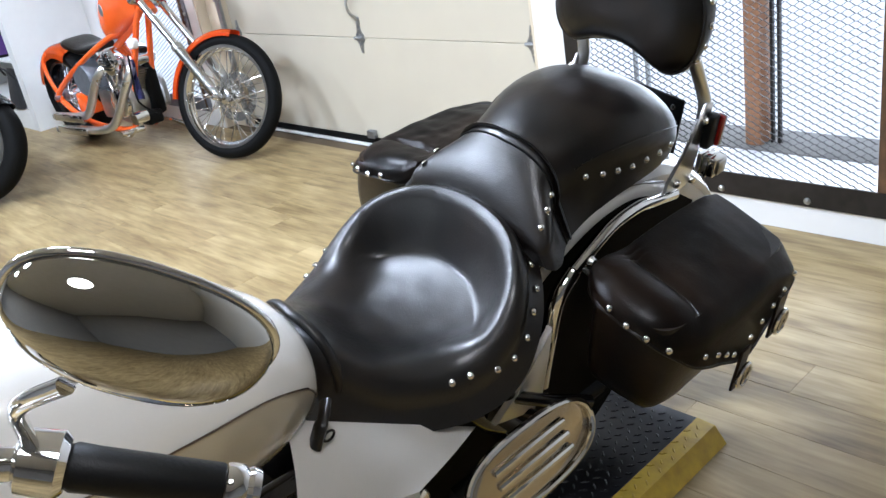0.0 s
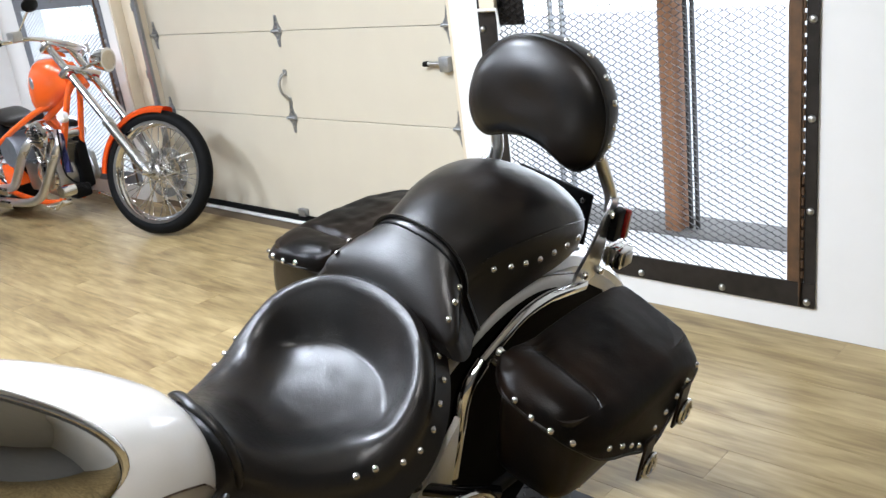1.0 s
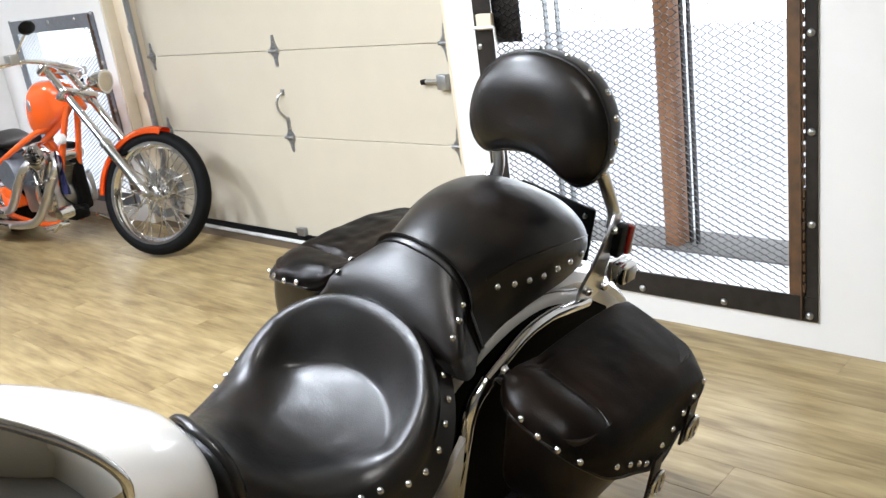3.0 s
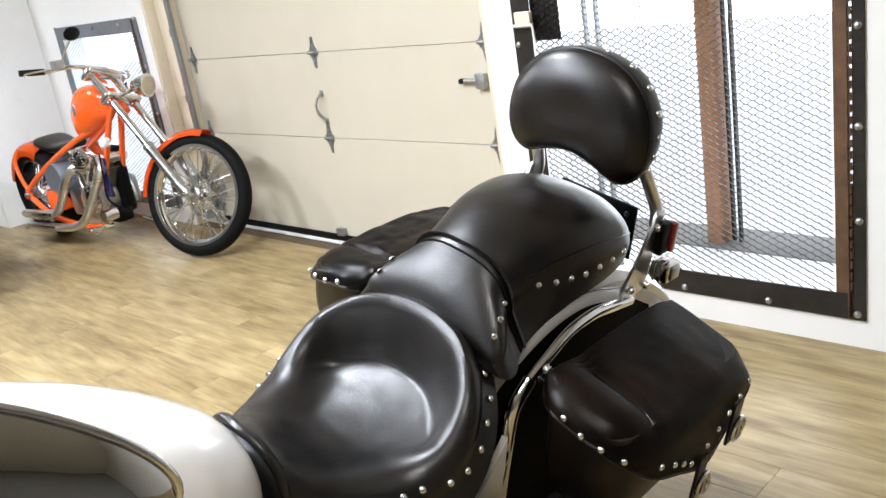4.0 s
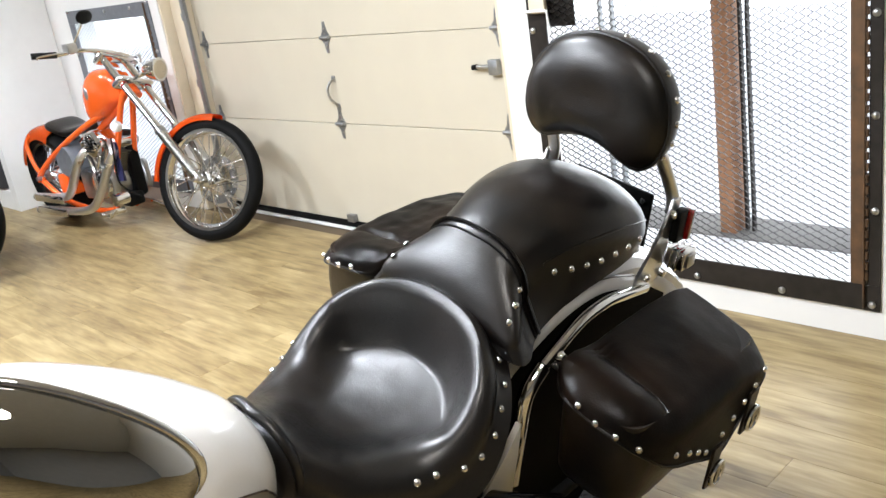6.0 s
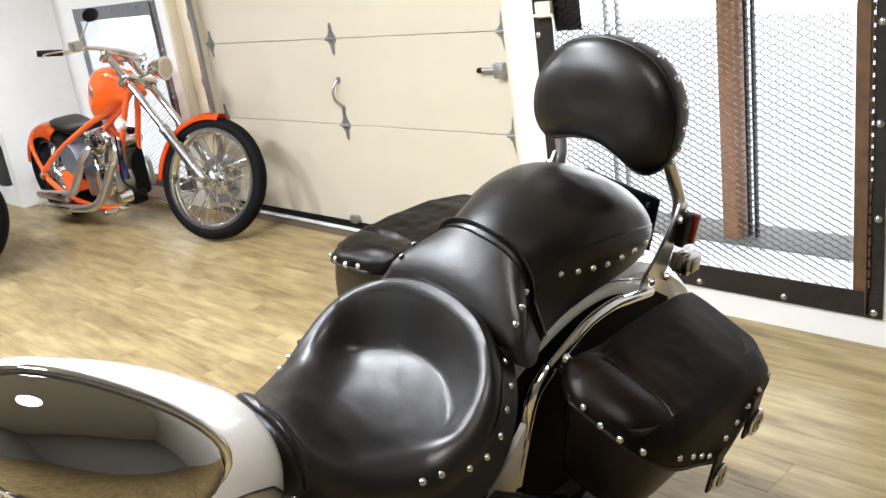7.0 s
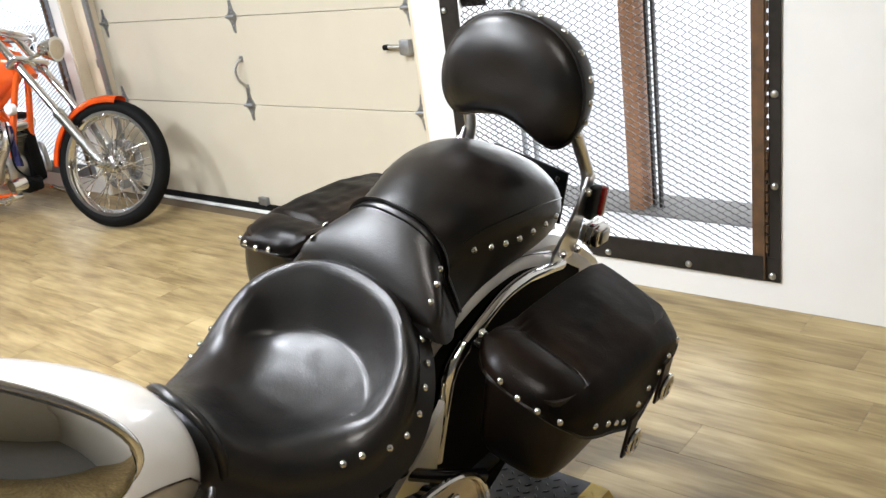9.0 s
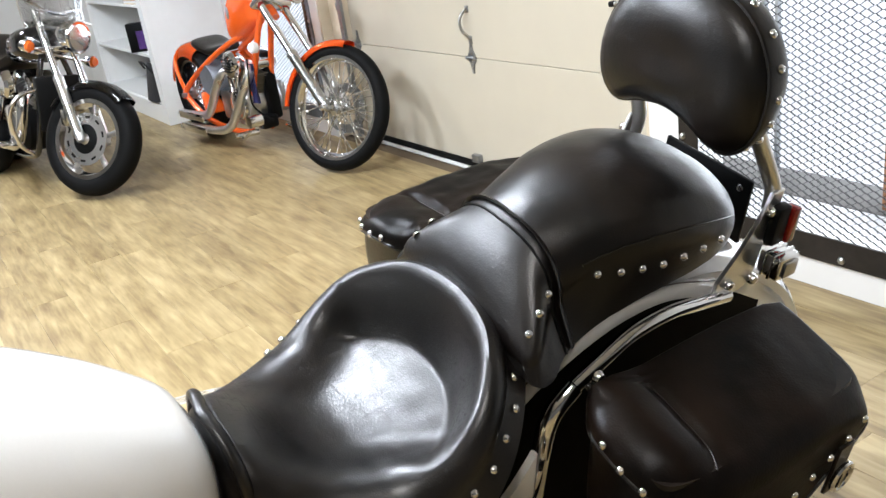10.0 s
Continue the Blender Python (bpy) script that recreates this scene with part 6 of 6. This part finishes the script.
# ---- things on the shelves ----
YELLOWED = material("yellow_cardboard", (0.55, 0.36, 0.10), 0.8)
ORANGE_BOOK = material("orange_cover", (0.60, 0.16, 0.05), 0.6)
VIOLET = material("violet_print", (0.10, 0.03, 0.22), 0.5, dark=(0.03, 0.01, 0.08))
DARK_BAG = material("black_nylon", (0.02, 0.02, 0.022), 0.6, bump=0.4)


def book(x, y, z, w, d, h, mat, turn=0, label="closed paper-covered book lying flat on the shelf"):
    b = thing("book", label, "book", pose(x, y, z, 0, 0, turn), "books on the shelf")
    part("cover", box(-w / 2, w / 2, -d / 2, d / 2, 0, h * 0.12, 0.001, 1), mat, b)
    part("cover", box(-w / 2, w / 2, -d / 2, d / 2, h * 0.88, h, 0.001, 1), mat, b)
    part("pages", box(-w / 2 + 0.004, w / 2 - 0.004, -d / 2 + 0.004, d / 2 - 0.002, h * 0.125, h * 0.875), SHELF_WHITE, b)
    return b


book(-3.50, -0.58, 0.9005, 0.30, 0.22, 0.030, YELLOWED, 5)
book(-3.49, -0.58, 0.9312, 0.27, 0.20, 0.026, ORANGE_BOOK, -4)
book(-3.51, -0.58, 0.9578, 0.25, 0.19, 0.022, YELLOWED, 8)
hb = thing("handbag", "small black bag with a looped handle lying on books", "bag", pose(-3.49, -0.57, 0.9802))
rows = [[((0.11 - 0.03 * q) * math.copysign(abs(math.cos(t)) ** 0.5, math.cos(t)), (0.06 - 0.02 * q) * math.copysign(abs(math.sin(t)) ** 0.5, math.sin(t)), 0.10 * q) for t in [k * math.pi / 10 for k in range(20)]] for q in (0, 0.3, 0.7, 1.0)]
part("body", sheet(rows, True, True), DARK_BAG, hb)
part("handle", tube(smooth_line([(-0.08, 0, 0.08), (-0.13, 0, 0.14), (-0.17, -0.02, 0.10), (-0.12, -0.03, 0.04)], 5), 0.005, 8), DARK_BAG, hb)
bx = thing("display_box", "dark box with violet print standing on the shelf", "box", pose(-3.58, -0.61, 0.5305, 0, 0, 62))
part("carton", box(-0.13, 0.13, -0.05, 0.05, 0, 0.22, 0.003), MATT_BLACK, bx)
part("print", box(-0.06, 0.12, -0.0525, -0.0505, 0.02, 0.16), VIOLET, bx, "violet printed front")
bx2 = thing("document_tray", "white card box on the shelf", "box", pose(-3.45, -0.36, 0.5305))
part("carton", box(-0.10, 0.10, -0.10, 0.10, 0, 0.24, 0.003), SHELF_WHITE, bx2)
tb = thing("tool_bag", "slumped black nylon bag on the lowest shelf", "bag", pose(-3.45, -0.57, 0.1605))
rows = [[((0.17 - 0.05 * q * q) * math.copysign(abs(math.cos(t)) ** 0.5, math.cos(t)), (0.16 - 0.05 * q) * math.copysign(abs(math.sin(t)) ** 0.5, math.sin(t)), 0.28 * q + 0.02 * math.sin(3 * t) * q) for t in [k * math.pi / 14 for k in range(28)]] for q in (0, 0.2, 0.5, 0.8, 0.95, 1.0)]
part("body", sheet(rows, True, True), DARK_BAG, tb)
part("strap", tube(smooth_line([(-0.10, -0.12, 0.24), (-0.05, -0.16, 0.31), (0.06, -0.16, 0.30), (0.10, -0.12, 0.22)], 5), 0.010, 8, flat=0.4), DARK_BAG, tb)


# ---- floor: laminate planks ----
floor = tagged(part("floor", box(X0, X1, Y0, 0.06, -0.12, -0.006), SEAM, smooth=False), "tan wood-look laminate plank floor", "floor", kind="structure")
PLANK_L, PLANK_W = 1.22, 0.152


def plank_mesh(length, width):
    bm = bmesh.new()
    g, c = 0.0003, 0.0009
    a = [bm.verts.new((x, y, -0.006)) for x, y in ((g, g), (length - g, g), (length - g, width - g), (g, width - g))]
    b = [bm.verts.new((x, y, -c * 0.5)) for x, y in ((g, g), (length - g, g), (length - g, width - g), (g, width - g))]
    t = [bm.verts.new((x, y, 0)) for x, y in ((g + c, g + c), (length - g - c, g + c), (length - g - c, width - g - c), (g + c, width - g - c))]
    for lo, hi in ((a, b), (b, t)):
        for k in range(4):
            bm.faces.new((lo[k], lo[(k + 1) % 4], hi[(k + 1) % 4], hi[k]))
    bm.faces.new(t)
    return bm


PLANK_ME = finish(plank_mesh(PLANK_L, PLANK_W), False)
PLANK_ME.materials.append(PLANK)
rng = random.Random(7)
rest_v, rest_f = [], []
for r in range(50):
    y = WALL_Y - 0.001 - (r + 1) * PLANK_W
    off = rng.random() * PLANK_L
    x = X0 - off
    while x < X1:
        if y > -4.0 and -4.4 < x < 4.2:
            p = part("plank", PLANK_ME, None, floor)
            p.location = (x, y, 0)
        elif x + PLANK_L > X0 and y > Y0 - 0.1:
            n = len(rest_v)
            x0, x1 = max(x, X0), min(x + PLANK_L, X1)
            rest_v += [(x0 + 0.001, y + 0.001, -0.0005), (x1 - 0.001, y + 0.001, -0.0005), (x1 - 0.001, y + PLANK_W - 0.001, -0.0005), (x0 + 0.001, y + PLANK_W - 0.001, -0.0005)]
            rest_f.append((n, n + 1, n + 2, n + 3))
        x += PLANK_L
me = bpy.data.meshes.new("mesh")
me.from_pydata(rest_v, [], rest_f)
tagged(part("far_planks", me, PLANK, floor), kind="stuff")
